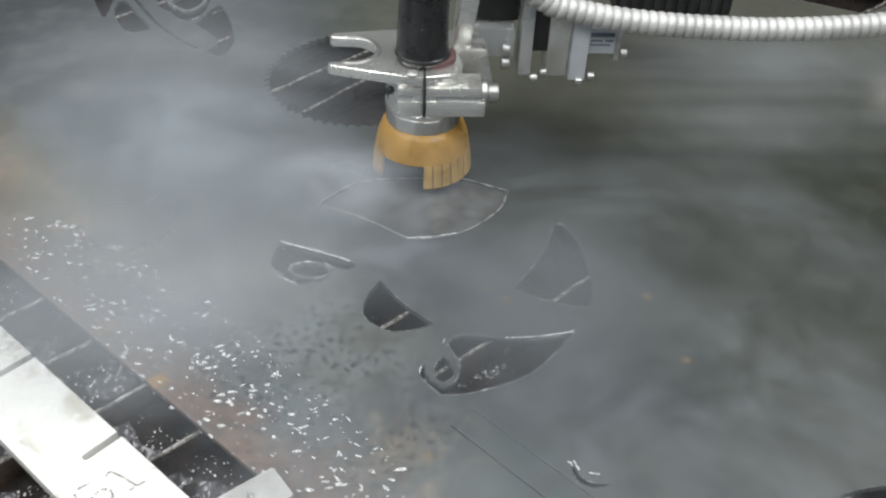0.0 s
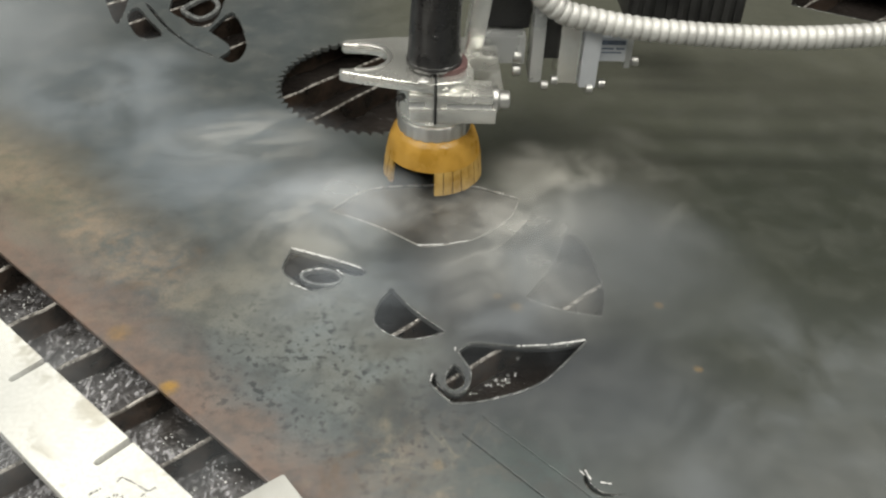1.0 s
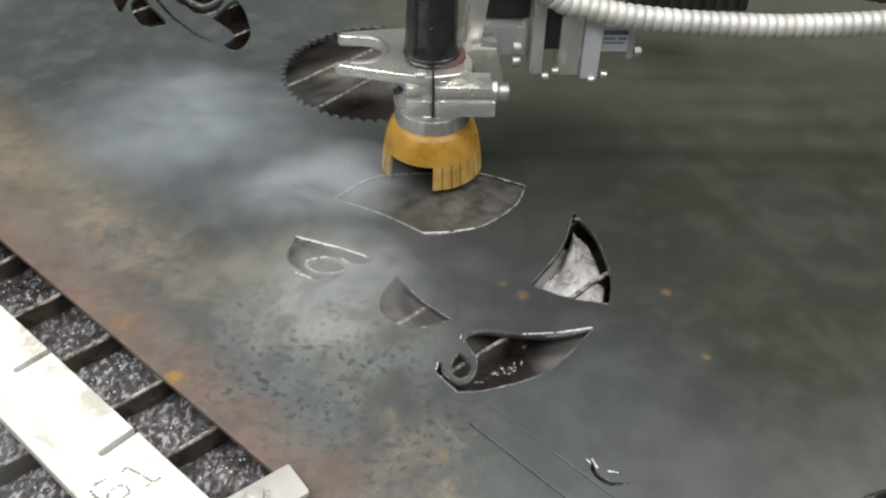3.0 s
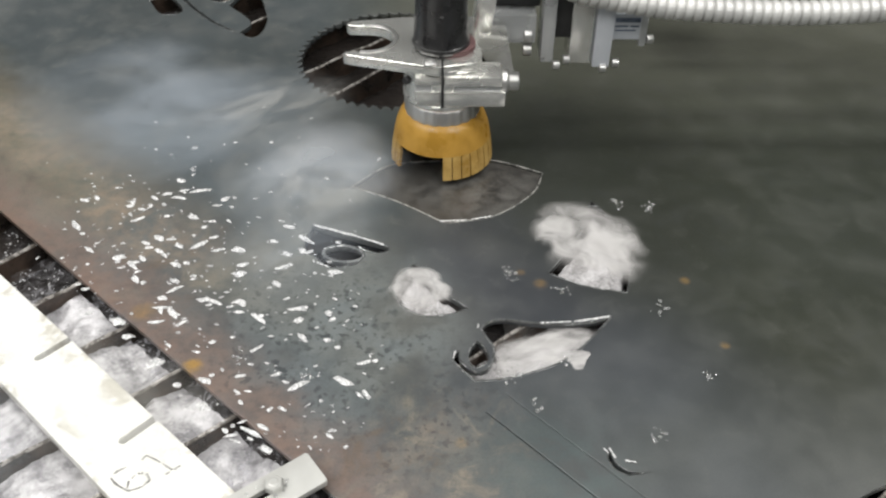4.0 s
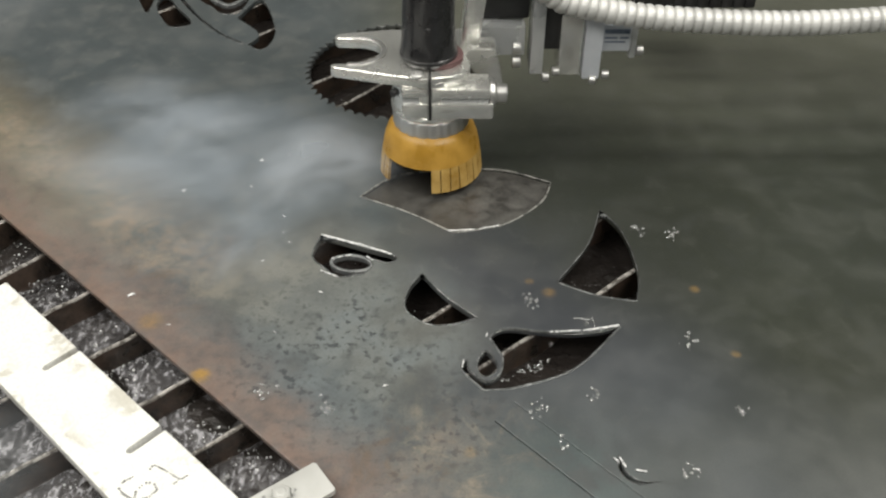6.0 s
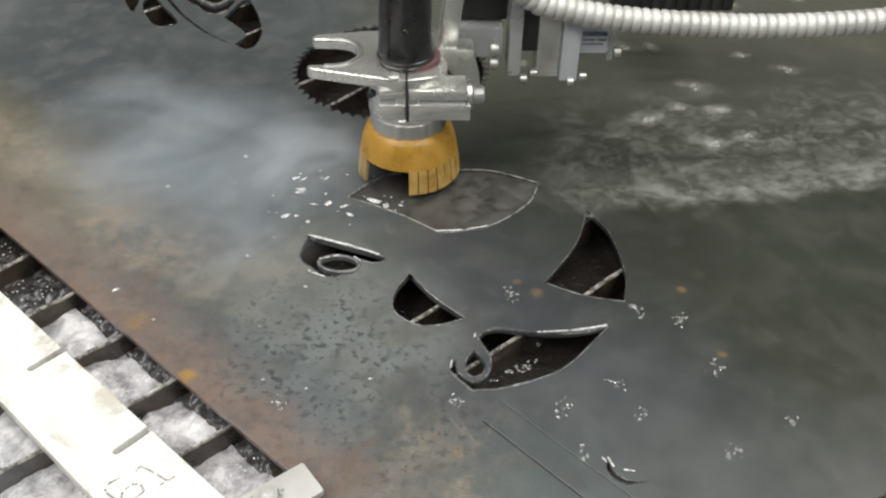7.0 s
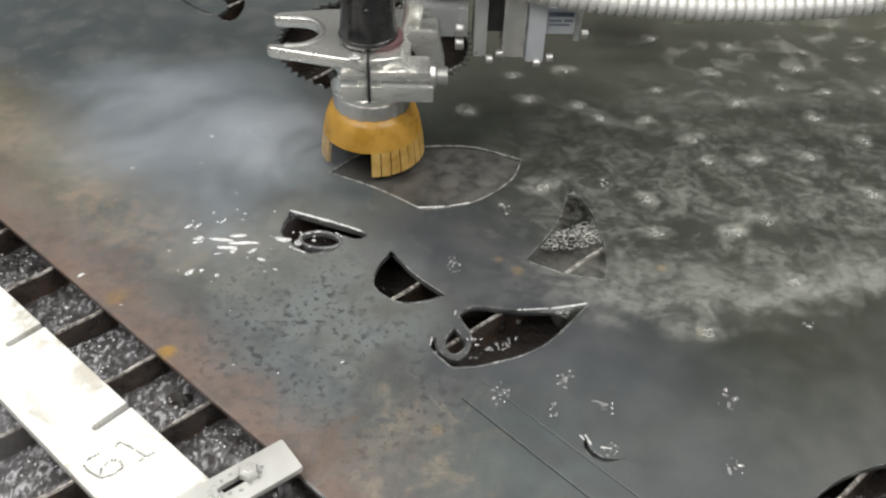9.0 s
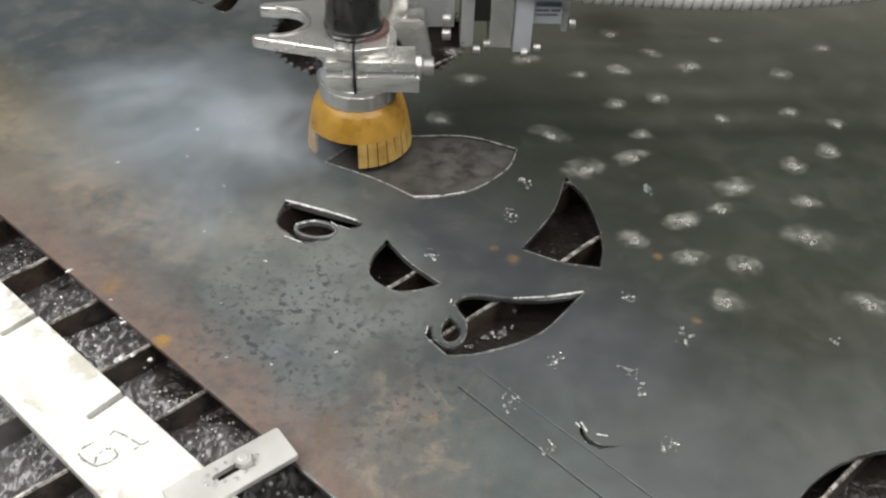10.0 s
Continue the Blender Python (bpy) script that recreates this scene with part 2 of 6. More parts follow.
def running_froth(name, half, long, bow, seed, thin=0.0):
    """Foam on running water: dense and ragged at the front, torn into blotches and threads behind."""
    m = Mat(name)
    c = m.coords()
    x, y = m.dot(c, (1, 0, 0)), m.dot(c, (0, 1, 0))
    shift = m.node("ShaderNodeVectorMath", op="ADD")
    m.link(c, shift.inputs[0])
    shift.inputs[1].default_value = (seed * 3.7, seed * 1.9, 0)
    flat = m.node("ShaderNodeVectorMath", op="MULTIPLY")
    m.link(shift.outputs[0], flat.inputs[0])
    flat.inputs[1].default_value = (1, 1.15, 0)
    v = flat.outputs[0]
    broad, lump, lace = m.noise(v, 13, 3, 0.5, 0.5), m.noise(v, 34, 5, 0.6, 0.8), m.noise(v, 140, 4, 0.6, 0.6)
    behind = m.math("SUBTRACT", y, m.math("MULTIPLY", m.math("MULTIPLY", x, x), bow))
    behind = m.math("ADD", behind, m.math("MULTIPLY", m.math("SUBTRACT", broad, 0.5), 0.075))
    behind = m.math("ADD", behind, m.math("MULTIPLY", m.math("SUBTRACT", lump, 0.5), 0.022))
    front = m.math("MULTIPLY", m.ramp(behind, -0.008, 0.014), m.ramp(behind, 0.075, 0.018))
    torn = m.math("MULTIPLY", m.ramp(behind, 0.0, 0.02), m.ramp(behind, long * 0.8, long * 0.25))
    fuzz = 0.12 if thin else 0.38
    grain = m.math("ADD", m.math("MULTIPLY", lump, 1 - fuzz), m.math("MULTIPLY", lace, fuzz))
    cover = m.math("MULTIPLY", front, m.scale_to(m.ramp(grain, 0.38 + thin, 0.66 + thin), 0.08 * (1 - thin * 8), 0.42))
    cover = m.math("MAXIMUM", cover, m.math("MULTIPLY", torn, m.scale_to(m.ramp(grain, 0.42 + thin, 0.72 + thin * 0.3), 0.02 * (1 - thin * 8), 0.34 + thin)))
    cover = m.math("MULTIPLY", cover, m.math("MULTIPLY", m.ramp(x, -half * 0.55, -half * 0.1), m.ramp(x, half * 0.98, half * 0.7)))
    diff = m.node("ShaderNodeBsdfDiffuse")
    diff.inputs["Color"].default_value = (0.47, 0.48, 0.44, 1)
    clear = m.node("ShaderNodeBsdfTransparent")
    mixed = m.node("ShaderNodeMixShader")
    m.link(cover, mixed.inputs[0])
    m.link(clear.outputs[0], mixed.inputs[1])
    m.link(diff.outputs[0], mixed.inputs[2])
    m.link(mixed.outputs[0], m.out.inputs["Surface"])
    return m.mat


def water(name, body, rough=0.05, scale=60.0, strength=0.5):
    m = Mat(name)
    c = m.coords()
    m.put("Base Color", m.mix(m.ramp(m.noise(c, 14, 4), 0.35, 0.65), body, tuple(v * 1.9 for v in body)))
    m.put("Roughness", rough)
    m.put("IOR", 1.33)
    m.bump(m.noise(c, scale, 4, 0.5, 1.2), strength, 0.004)
    return m.mat


def clear_skin():
    """Clear water skin of bubbles and beads."""
    m = Mat("clear_bubble_skin")
    m.put("Base Color", (0.95, 0.96, 0.96))
    m.put("Transmission Weight", 0.8)
    m.put("Roughness", 0.03)
    m.put("IOR", 1.45)
    m.bump(m.noise(m.coords(), 1500, 2), 0.3, 0.0004)
    return m.mat


def scuffed_blank():
    """The blank's wet face: dark and stained, with paler scuffed patches."""
    m = Mat("scuffed_wet_steel")
    c = m.coords()
    cloud, mid, fine = m.noise(c, 28, 5, 0.65, 0.6), m.noise(c, 85, 6, 0.68, 0.4), m.noise(c, 420, 3)
    col = m.mix(m.ramp(mid, 0.3, 0.7), (0.042, 0.040, 0.037), (0.074, 0.071, 0.065))
    scuff = m.math("MULTIPLY", m.near(c, (0.040, 0.515, 0), 0.05), m.ramp(m.math("ADD", m.math("MULTIPLY", cloud, 0.5), m.math("MULTIPLY", mid, 0.5)), 0.38, 0.6))
    col = m.mix(m.math("MULTIPLY", scuff, 0.6), col, (0.14, 0.137, 0.128))
    col = m.mix(m.math("MULTIPLY", m.ramp(cloud, 0.56, 0.7), 0.4), col, (0.08, 0.06, 0.055))
    m.put("Base Color", m.mix(m.math("MULTIPLY", m.ramp(fine, 0.4, 0.7), 0.25), col, (0.04, 0.04, 0.04)))
    m.put("Roughness", m.scale_to(m.ramp(mid, 0.3, 0.7), 0.28, 0.55))
    m.put("Metallic", 0.15)
    m.put("Coat Weight", 0.3)
    m.put("Coat Roughness", 0.15)
    m.bump(mid, 0.3, 0.0008)
    return m.mat


STEEL_WET = wet_plate()
BLANK = scuffed_blank()
SLAT = surface("rusty_slat_steel", (0.019, 0.016, 0.0135), (0.078, 0.053, 0.039), (0.25, 0.5), 0.2, 60, 0.6, 500, 0.001, 0.5)
def strip_metal():
    """Bright stainless with dried grey-beige water stains."""
    m = Mat("stained_stainless")
    c = m.coords()
    big, fine = m.noise(c, 26, 5, 0.6, 0.8), m.noise(c, 500, 3)
    col = m.mix(m.ramp(fine, 0.35, 0.65), (0.70, 0.70, 0.67), (0.82, 0.82, 0.79))
    blot = m.noise(c, 60, 6, 0.65, 1.2)
    stain = m.math("ADD", m.math("MULTIPLY", big, 0.6), m.math("MULTIPLY", blot, 0.4))
    col = m.mix(m.math("MULTIPLY", m.math("MULTIPLY", m.ramp(stain, 0.5, 0.58), m.scale_to(m.ramp(m.math("ABSOLUTE", m.math("SUBTRACT", m.dot(c, (N45[0], N45[1], 0)), EDGE - 0.054), 0.0), 0.006, 0.017), 0.15, 1.0)), 0.75), col, (0.45, 0.425, 0.36))
    m.put("Base Color", col)
    m.put("Roughness", m.scale_to(m.ramp(big, 0.3, 0.7), 0.3, 0.5))
    m.put("Metallic", 0.05)
    m.bump(fine, 0.08, 0.0003)
    return m.mat


STRIP = strip_metal()
CLAMP = surface("dull_stainless_clamp", (0.48, 0.48, 0.46), (0.58, 0.58, 0.56), (0.3, 0.45), 0.3, 40, 0.08, 4000)
ALU = surface("machined_aluminium", (0.72, 0.72, 0.69), (0.84, 0.84, 0.81), (0.16, 0.3), 0.78, 30, 0.05, 5000)
DULL_ALU = surface("dull_grey_aluminium", (0.46, 0.475, 0.48), (0.6, 0.61, 0.615), (0.22, 0.4), 0.4, 25, 0.05, 5000)
PALE = surface("pale_blue_grey_coating", (0.52, 0.55, 0.6), (0.66, 0.69, 0.74), (0.25, 0.4), 0.2, 30, 0.05, 4000)
PRINT = surface("slate_blue_print", (0.10, 0.13, 0.19), (0.2, 0.24, 0.32), (0.4, 0.6), 0.0, 200)
CHROME = surface("bright_nickel", (0.53, 0.53, 0.52), (0.68, 0.68, 0.67), (0.28, 0.42), 0.85, 40, 0.04, 5000)
RUBBER = surface("wet_black_rubber", (0.008, 0.008, 0.009), (0.02, 0.02, 0.022), (0.2, 0.4), 0.0, 60, 0.5, 300, 0.001, 0.6)
YELLOW = surface("yellow_polyurethane", (0.34, 0.18, 0.022), (0.5, 0.28, 0.05), (0.22, 0.45), 0.0, 70, 0.15, 3000)
TONGUE = surface("worn_yellow_polyurethane", (0.36, 0.21, 0.045), (0.56, 0.37, 0.12), (0.25, 0.5), 0.0, 90, 0.2, 2500)
DARK = surface("dark_housing_and_shade", (0.012, 0.012, 0.013), (0.03, 0.03, 0.03), (0.35, 0.6), 0.0, 40)
RED = surface("red_rubber_seal", (0.09, 0.045, 0.045), (0.15, 0.08, 0.08), (0.4, 0.6), 0.0, 60)
CONDUIT = surface("bright_zinc_conduit", (0.54, 0.54, 0.53), (0.70, 0.70, 0.685), (0.38, 0.52), 0.35, 30, 0.04, 5000)
RIM = surface("bare_cut_rim_steel", (0.1, 0.105, 0.105), (0.3, 0.31, 0.31), (0.1, 0.3), 0.5, 120, 0.3, 500, 0.0006, 0.8)
LIP = surface("pale_bare_cut_lip", (0.11, 0.11, 0.105), (0.34, 0.335, 0.315), (0.2, 0.4), 0.2, 150, 0.4, 700, 0.0006, 0.5)
# wet ring steel, paler than the sheet: its lit look is in the colour
RING_STEEL = surface("lit_wet_offcut_ring", (0.13, 0.135, 0.14), (0.25, 0.26, 0.26), (0.15, 0.35), 0.3, 90, 0.3, 500, 0.0006, 0.6)
# worn slat steel; the light end of its colour paints white glints
WORN = surface("worn_glinted_slat_edge", (0.14, 0.125, 0.11), (0.58, 0.55, 0.52), (0.15, 0.4), 0.5, 190, 0.4, 900)
INK = surface("grey_marker_ink", (0.05, 0.05, 0.05), (0.16, 0.16, 0.155), (0.5, 0.7), 0.0, 60)
WALLS = surface("hall_wall_paint", (0.2, 0.21, 0.21), (0.26, 0.275, 0.28), (0.6, 0.8), 0.0, 2, 0.1, 60)
FLOOR = surface("concrete_floor", (0.2, 0.2, 0.19), (0.3, 0.3, 0.28), (0.5, 0.8), 0.0, 3, 0.2, 80)
TANK = surface("tank_paint", (0.12, 0.13, 0.13), (0.18, 0.19, 0.19), (0.4, 0.7), 0.0, 8)
TANK_WATER = water("dirty_tank_water", (0.014, 0.012, 0.011), 0.05, 130.0, 0.5)
# white of the water streaks, whose glints are painted as solid bodies
GLINT_STREAK = surface("glint_white_streak", (0.6, 0.6, 0.6), (0.85, 0.85, 0.85), (0.1, 0.3), 0.0, 200, 0.4, 900, 0.0006, 0.5)
FOAM_DULL = surface("grey_white_foam", (0.14, 0.135, 0.135), (0.5, 0.49, 0.5), (0.2, 0.5), 0.0, 60, 0.6, 600, 0.0012, 0.4)
# white base colour stands in for lamp reflections on the drops
DROPS = surface("glint_white_drops", (0.34, 0.345, 0.35), (0.85, 0.85, 0.85), (0.05, 0.15), 0.0, 900, 0.3, 900)
FOAM_PALE = surface("pale_tank_foam", (0.22, 0.216, 0.23), (0.62, 0.61, 0.63), (0.2, 0.5), 0.0, 70, 0.6, 600, 0.0012, 0.4)
BUBBLE = clear_skin()
MIST_THIN = veil("thin_spray_mist", (0.352, 0.395, 0.447), 0.34, 2.8, 0.0, 3)
MIST_THICK = veil("thick_spray_mist", (0.445, 0.482, 0.53), 0.42, 2.6, 0.0, 2)
MIST_WARM = veil("warm_grey_spray", (0.50, 0.49, 0.455), 0.40, 3.6, 0.1, 4.5)
MIST_FOG = veil("grey_hanging_fog", (0.136, 0.147, 0.156), 0.66, 2.6, -0.25)
MIST_PLUME = veil("pale_billowing_spray", (0.56, 0.555, 0.53), 0.54, 3.4, 0.06, 5)
MIST_HAZE = veil("pale_hanging_haze", (0.24, 0.258, 0.276), 0.64, 2.4, -0.25, 3)
MIST_PALL = veil("grey_drifting_pall", (0.213, 0.232, 0.252), 0.46, 3.4, 0.06, 4.5)
MIST_DENSE = veil("brownish_dense_spray", (0.31, 0.295, 0.29), 0.66, 3.2, 0.04, 4)
HALO = veil("thin_foam_film", (0.54, 0.55, 0.5), 0.42, 3.8, 0.02, 5, (1.4, 1, 0), 0.02)
WALL = surface("pale_bubble_wall", (0.16, 0.165, 0.155), (0.58, 0.59, 0.56), (0.1, 0.25), 0.0, 300, 0.2, 900)
SCUM = veil("scum_on_tank_water", (0.52, 0.515, 0.545), 0.8, 75.0, 0.14, 6, (2.0, 1.0, 0))
SPLASH = veil("white_water_splash", (0.47, 0.46, 0.455), 0.95, 5.0, -0.1, 5, (1, 1, 0), 0.3)


# ---- mesh helpers ----
def part(name, bm, material, parent=None, label="", smooth=False):
    me = bpy.data.meshes.new(name)
    bm.normal_update()
    bm.to_mesh(me)
    bm.free()
    me.materials.append(material)
    if smooth:
        for p in me.polygons:
            p.use_smooth = True
        me.set_sharp_from_angle(angle=radians(38))
    ob = new(name, me)
    if parent is not None:
        ob.parent = parent
    if label:
        tagged(ob, label)
    return ob


def block(bm, x0, x1, y0, y1, z0, z1, bevel=0.0006, m=None):
    """A bevelled box."""
    tmp = bmesh.ops.create_cube(bm, size=1.0)["verts"]
    for v in tmp:
        v.co = Vector(((x0 + x1) / 2 + v.co.x * (x1 - x0), (y0 + y1) / 2 + v.co.y * (y1 - y0), (z0 + z1) / 2 + v.co.z * (z1 - z0)))
    if bevel:
        edges = list({e for v in tmp for e in v.link_edges})
        tmp = bmesh.ops.bevel(bm, geom=edges, offset=bevel, segments=2, affect="EDGES", profile=0.6)["verts"]
    if m is not None:
        bmesh.ops.transform(bm, matrix=m, verts=[v for v in tmp if v.is_valid])
    return bm


def lathe(bm, rows, steps=40, m=None, wave=None):
    """A turned body from rows of radius, height."""
    rings = []
    for r, z in rows:
        ring = []
        for i in range(steps):
            a = 2 * math.pi * i / steps
            rr = r if wave is None else wave(r, z, a)
            p = Vector((rr * math.cos(a), rr * math.sin(a), z))
            ring.append(bm.verts.new(m @ p if m is not None else p))
        rings.append(ring)
    for a, b in zip(rings, rings[1:]):
        for i in range(steps):
            bm.faces.new((a[i], a[(i + 1) % steps], b[(i + 1) % steps], b[i]))
    if rows[0][0] > 1e-6:
        bm.faces.new(rings[0][::-1])
    bm.faces.new(rings[-1])
    return bm


def outline(points, steps=6):
    """A closed outline through points; a point with a third value is a sharp corner."""
    n = len(points)
    out = []
    for i in range(n):
        p0, p1, p2, p3 = (points[(i + k) % n] for k in (-1, 0, 1, 2))
        a, b = Vector(p1[:2]), Vector(p2[:2])
        ta = (b - a) if len(p1) > 2 else (b - Vector(p0[:2])) * 0.5
        tb = (b - a) if len(p2) > 2 else (Vector(p3[:2]) - a) * 0.5
        for k in range(steps):
            u = k / steps
            out.append(a * (2 * u**3 - 3 * u**2 + 1) + ta * (u**3 - 2 * u**2 + u) + b * (3 * u**2 - 2 * u**3) + tb * (u**3 - u**2))
    return out


def shrink(loop, amount):
    """The loop moved inwards (outwards if negative) by an even width."""
    area = sum(a.x * b.y - b.x * a.y for a, b in zip(loop, loop[1:] + loop[:1]))
    sign = 1 if area > 0 else -1
    out = []
    for i, p in enumerate(loop):
        t = loop[(i + 1) % len(loop)] - loop[i - 1]
        if t.length < 1e-9:
            out.append(p.copy())
            continue
        out.append(p + Vector((-t.y, t.x)).normalized() * sign * amount)
    return out


def plate(name, outer, holes, z0, z1, material, bevel=0.0005):
    """A flat plate with openings cut through it and softened rims."""
    data = bpy.data.curves.new(name, "CURVE")
    data.dimensions, data.fill_mode = "2D", "BOTH"
    data.extrude, data.bevel_depth, data.bevel_resolution = (z1 - z0) / 2 - bevel, bevel, 2
    data.offset = -bevel
    for loop in (outer, *holes):
        sp = data.splines.new("POLY")
        sp.points.add(len(loop) - 1)
        for q, p in zip(sp.points, loop):
            q.co = (p[0], p[1], 0, 1)
        sp.use_cyclic_u = True
    tmp = new("tmp", data)
    me = bpy.data.meshes.new_from_object(tmp.evaluated_get(bpy.context.evaluated_depsgraph_get()))
    bpy.data.objects.remove(tmp)
    bpy.data.curves.remove(data)
    me.name = name
    bm = bmesh.new()
    bm.from_mesh(me)
    bmesh.ops.remove_doubles(bm, verts=bm.verts, dist=2e-6)
    bmesh.ops.translate(bm, verts=bm.verts, vec=(0, 0, (z0 + z1) / 2))
    bm.to_mesh(me)
    bm.free()
    me.materials.clear()
    me.materials.append(material)
    return new(name, me)


def empty(name):
    return new(name)


# ---- the hall ----
def hall():
    bm = bmesh.new()
    block(bm, -4, 4, -4, 4, -1.0, -0.9, 0)
    tagged(part("floor", bm, FLOOR), "grey concrete workshop floor", "floor", kind="structure")
    bm = bmesh.new()
    block(bm, -4, 4, -4, 4, 2.6, 2.7, 0)
    tagged(part("ceiling", bm, WALLS), "pale grey painted workshop ceiling", "ceiling", kind="structure")
    for nm, b in (("wall_north", (-4, 4, 4, 4.1)), ("wall_south", (-4, 4, -4.1, -4)), ("wall_east", (4, 4.1, -4, 4)), ("wall_west", (-4.1, -4, -4, 4))):
        bm = bmesh.new()
        block(bm, *b, -0.9, 2.6, 0)
        tagged(part(nm, bm, WALLS), "plain grey painted workshop wall", "wall", kind="structure")


hall()

# ---- cutting table ----
SAW_C, SAW_R = (-0.032, 0.697), 0.082
HOLES = {}


def saw_loop():
    pts, teeth = [], 56
    for i in range(teeth):
        a = 2 * math.pi * i / teeth
        da = 2 * math.pi / teeth
        for f, r in ((0.0, SAW_R + 0.0024), (0.2, SAW_R - 0.0028), (0.6, SAW_R - 0.0016)):
            pts.append(Vector((SAW_C[0] + r * math.cos(a + f * da), SAW_C[1] + r * math.sin(a + f * da))))
    return pts


def circle(cx, cy, r, n=72):
    return [Vector((cx + r * math.cos(2 * math.pi * i / n), cy + r * math.sin(2 * math.pi * i / n))) for i in range(n)]


HOLES["saw"] = saw_loop()
HOLES["round"] = circle(0.258, 0.18, 0.091)
HOLES["eye"] = outline([(-0.0794, 0.4683, 1), (-0.0526, 0.457), (-0.0293, 0.4471), (-0.0345, 0.4412), (-0.0455, 0.4450), (-0.0440, 0.4380), (-0.0491, 0.4304, 1),
                        (-0.0632, 0.4276), (-0.0728, 0.4350), (-0.0830, 0.4480)])
HOLES["nose"] = outline([(-0.0121, 0.4303, 1), (0.0030, 0.4085), (0.0213, 0.3905, 1), (0.0054, 0.3850), (-0.0081, 0.3857), (-0.0212, 0.3978), (-0.0200, 0.4155)])
HOLES["fin"] = outline([(0.1094, 0.4960, 1), (0.0968, 0.4595), (0.0728, 0.4223, 1), (0.0959, 0.4104), (0.1195, 0.4050, 1), (0.1245, 0.4314), (0.1209, 0.4713)])
HOLES["jaw"] = outline([(0.1067, 0.3835, 1), (0.0902, 0.3788), (0.0698, 0.3775), (0.0424, 0.3813), (0.0332, 0.3795), (0.0284, 0.3740, 1), (0.0312, 0.3673), (0.0347, 0.3598), (0.0349, 0.3525), (0.0327, 0.3454),
                        (0.0282, 0.3408), (0.0236, 0.3408), (0.0187, 0.3449), (0.0150, 0.3510), (0.0150, 0.3560, 1), (0.0120, 0.3530, 1), (0.0124, 0.3473), (0.0236, 0.3334, 1), (0.0435, 0.3361), (0.0761, 0.3501)])
HOLES["jaw_eye"] = outline([(0.0258, 0.3636, 1), (0.0220, 0.3578), (0.0204, 0.3513), (0.0217, 0.3459), (0.0251, 0.3437), (0.0297, 0.3464), (0.0315, 0.3513), (0.0298, 0.3578)])
HOLES["tail_a"] = outline([(-0.3071, 0.8754), (-0.2970, 0.8425), (-0.2795, 0.8050), (-0.2775, 0.8178), (-0.2800, 0.8497), (-0.2870, 0.8831)])
HOLES["tail_b"] = outline([(-0.2715, 0.8154), (-0.2541, 0.7800), (-0.2410, 0.7745), (-0.2320, 0.7850), (-0.2525, 0.8180), (-0.2660, 0.8400), (-0.2725, 0.8380)])
HOLES["tail_c"] = outline([(-0.1907, 0.7935, 1), (-0.1744, 0.8346), (-0.1527, 0.7735), (-0.1530, 0.7401), (-0.1610, 0.7303), (-0.1719, 0.7397, 1), (-0.1657, 0.7607)])
HOLES["tail_d"] = outline([(-0.2375, 0.8452), (-0.2283, 0.8260), (-0.2186, 0.8168), (-0.2083, 0.8037), (-0.1941, 0.8015), (-0.1890, 0.8130), (-0.1865, 0.8434), (-0.1930, 0.9003), (-0.2360, 0.9061)])
HOLES["tail_slit"] = outline([(-0.2606, 0.8465), (-0.2304, 0.7966), (-0.2006, 0.7597), (-0.1800, 0.7432), (-0.1765, 0.7415, 1), (-0.1797, 0.7450), (-0.2006, 0.7634), (-0.2294, 0.8005), (-0.2570, 0.8470)], 8)
HOLES["far_corner"] = outline([(0.395, 0.880, 1), (0.470, 0.840, 1), (0.560, 0.900, 1), (0.430, 0.960, 1)])
HOLES["hook"] = outline([(0.0910, 0.2885, 1), (0.0902, 0.2785), (0.0975, 0.2718), (0.1075, 0.2728, 1), (0.0990, 0.2738), (0.0930, 0.2795)], 5)
VISOR = outline([(0.0086, 0.4721, 1), (0.0421, 0.4809), (0.0688, 0.5052), (0.0783, 0.5288, 1), (0.0450, 0.5438), (0.0100, 0.5440), (-0.0300, 0.5380), (-0.0562, 0.5126, 1), (-0.0222, 0.4945)], 8)
HOLES["kerf_long"] = [Vector(p) for p in ((0.0281, 0.3121), (0.1396, 0.1973), (0.1402, 0.1979), (0.0286, 0.3126))]
HOLES["kerf_short"] = [Vector(p) for p in ((0.0395, 0.3252), (0.1522, 0.2096), (0.1527, 0.2101), (0.0397, 0.3254))]


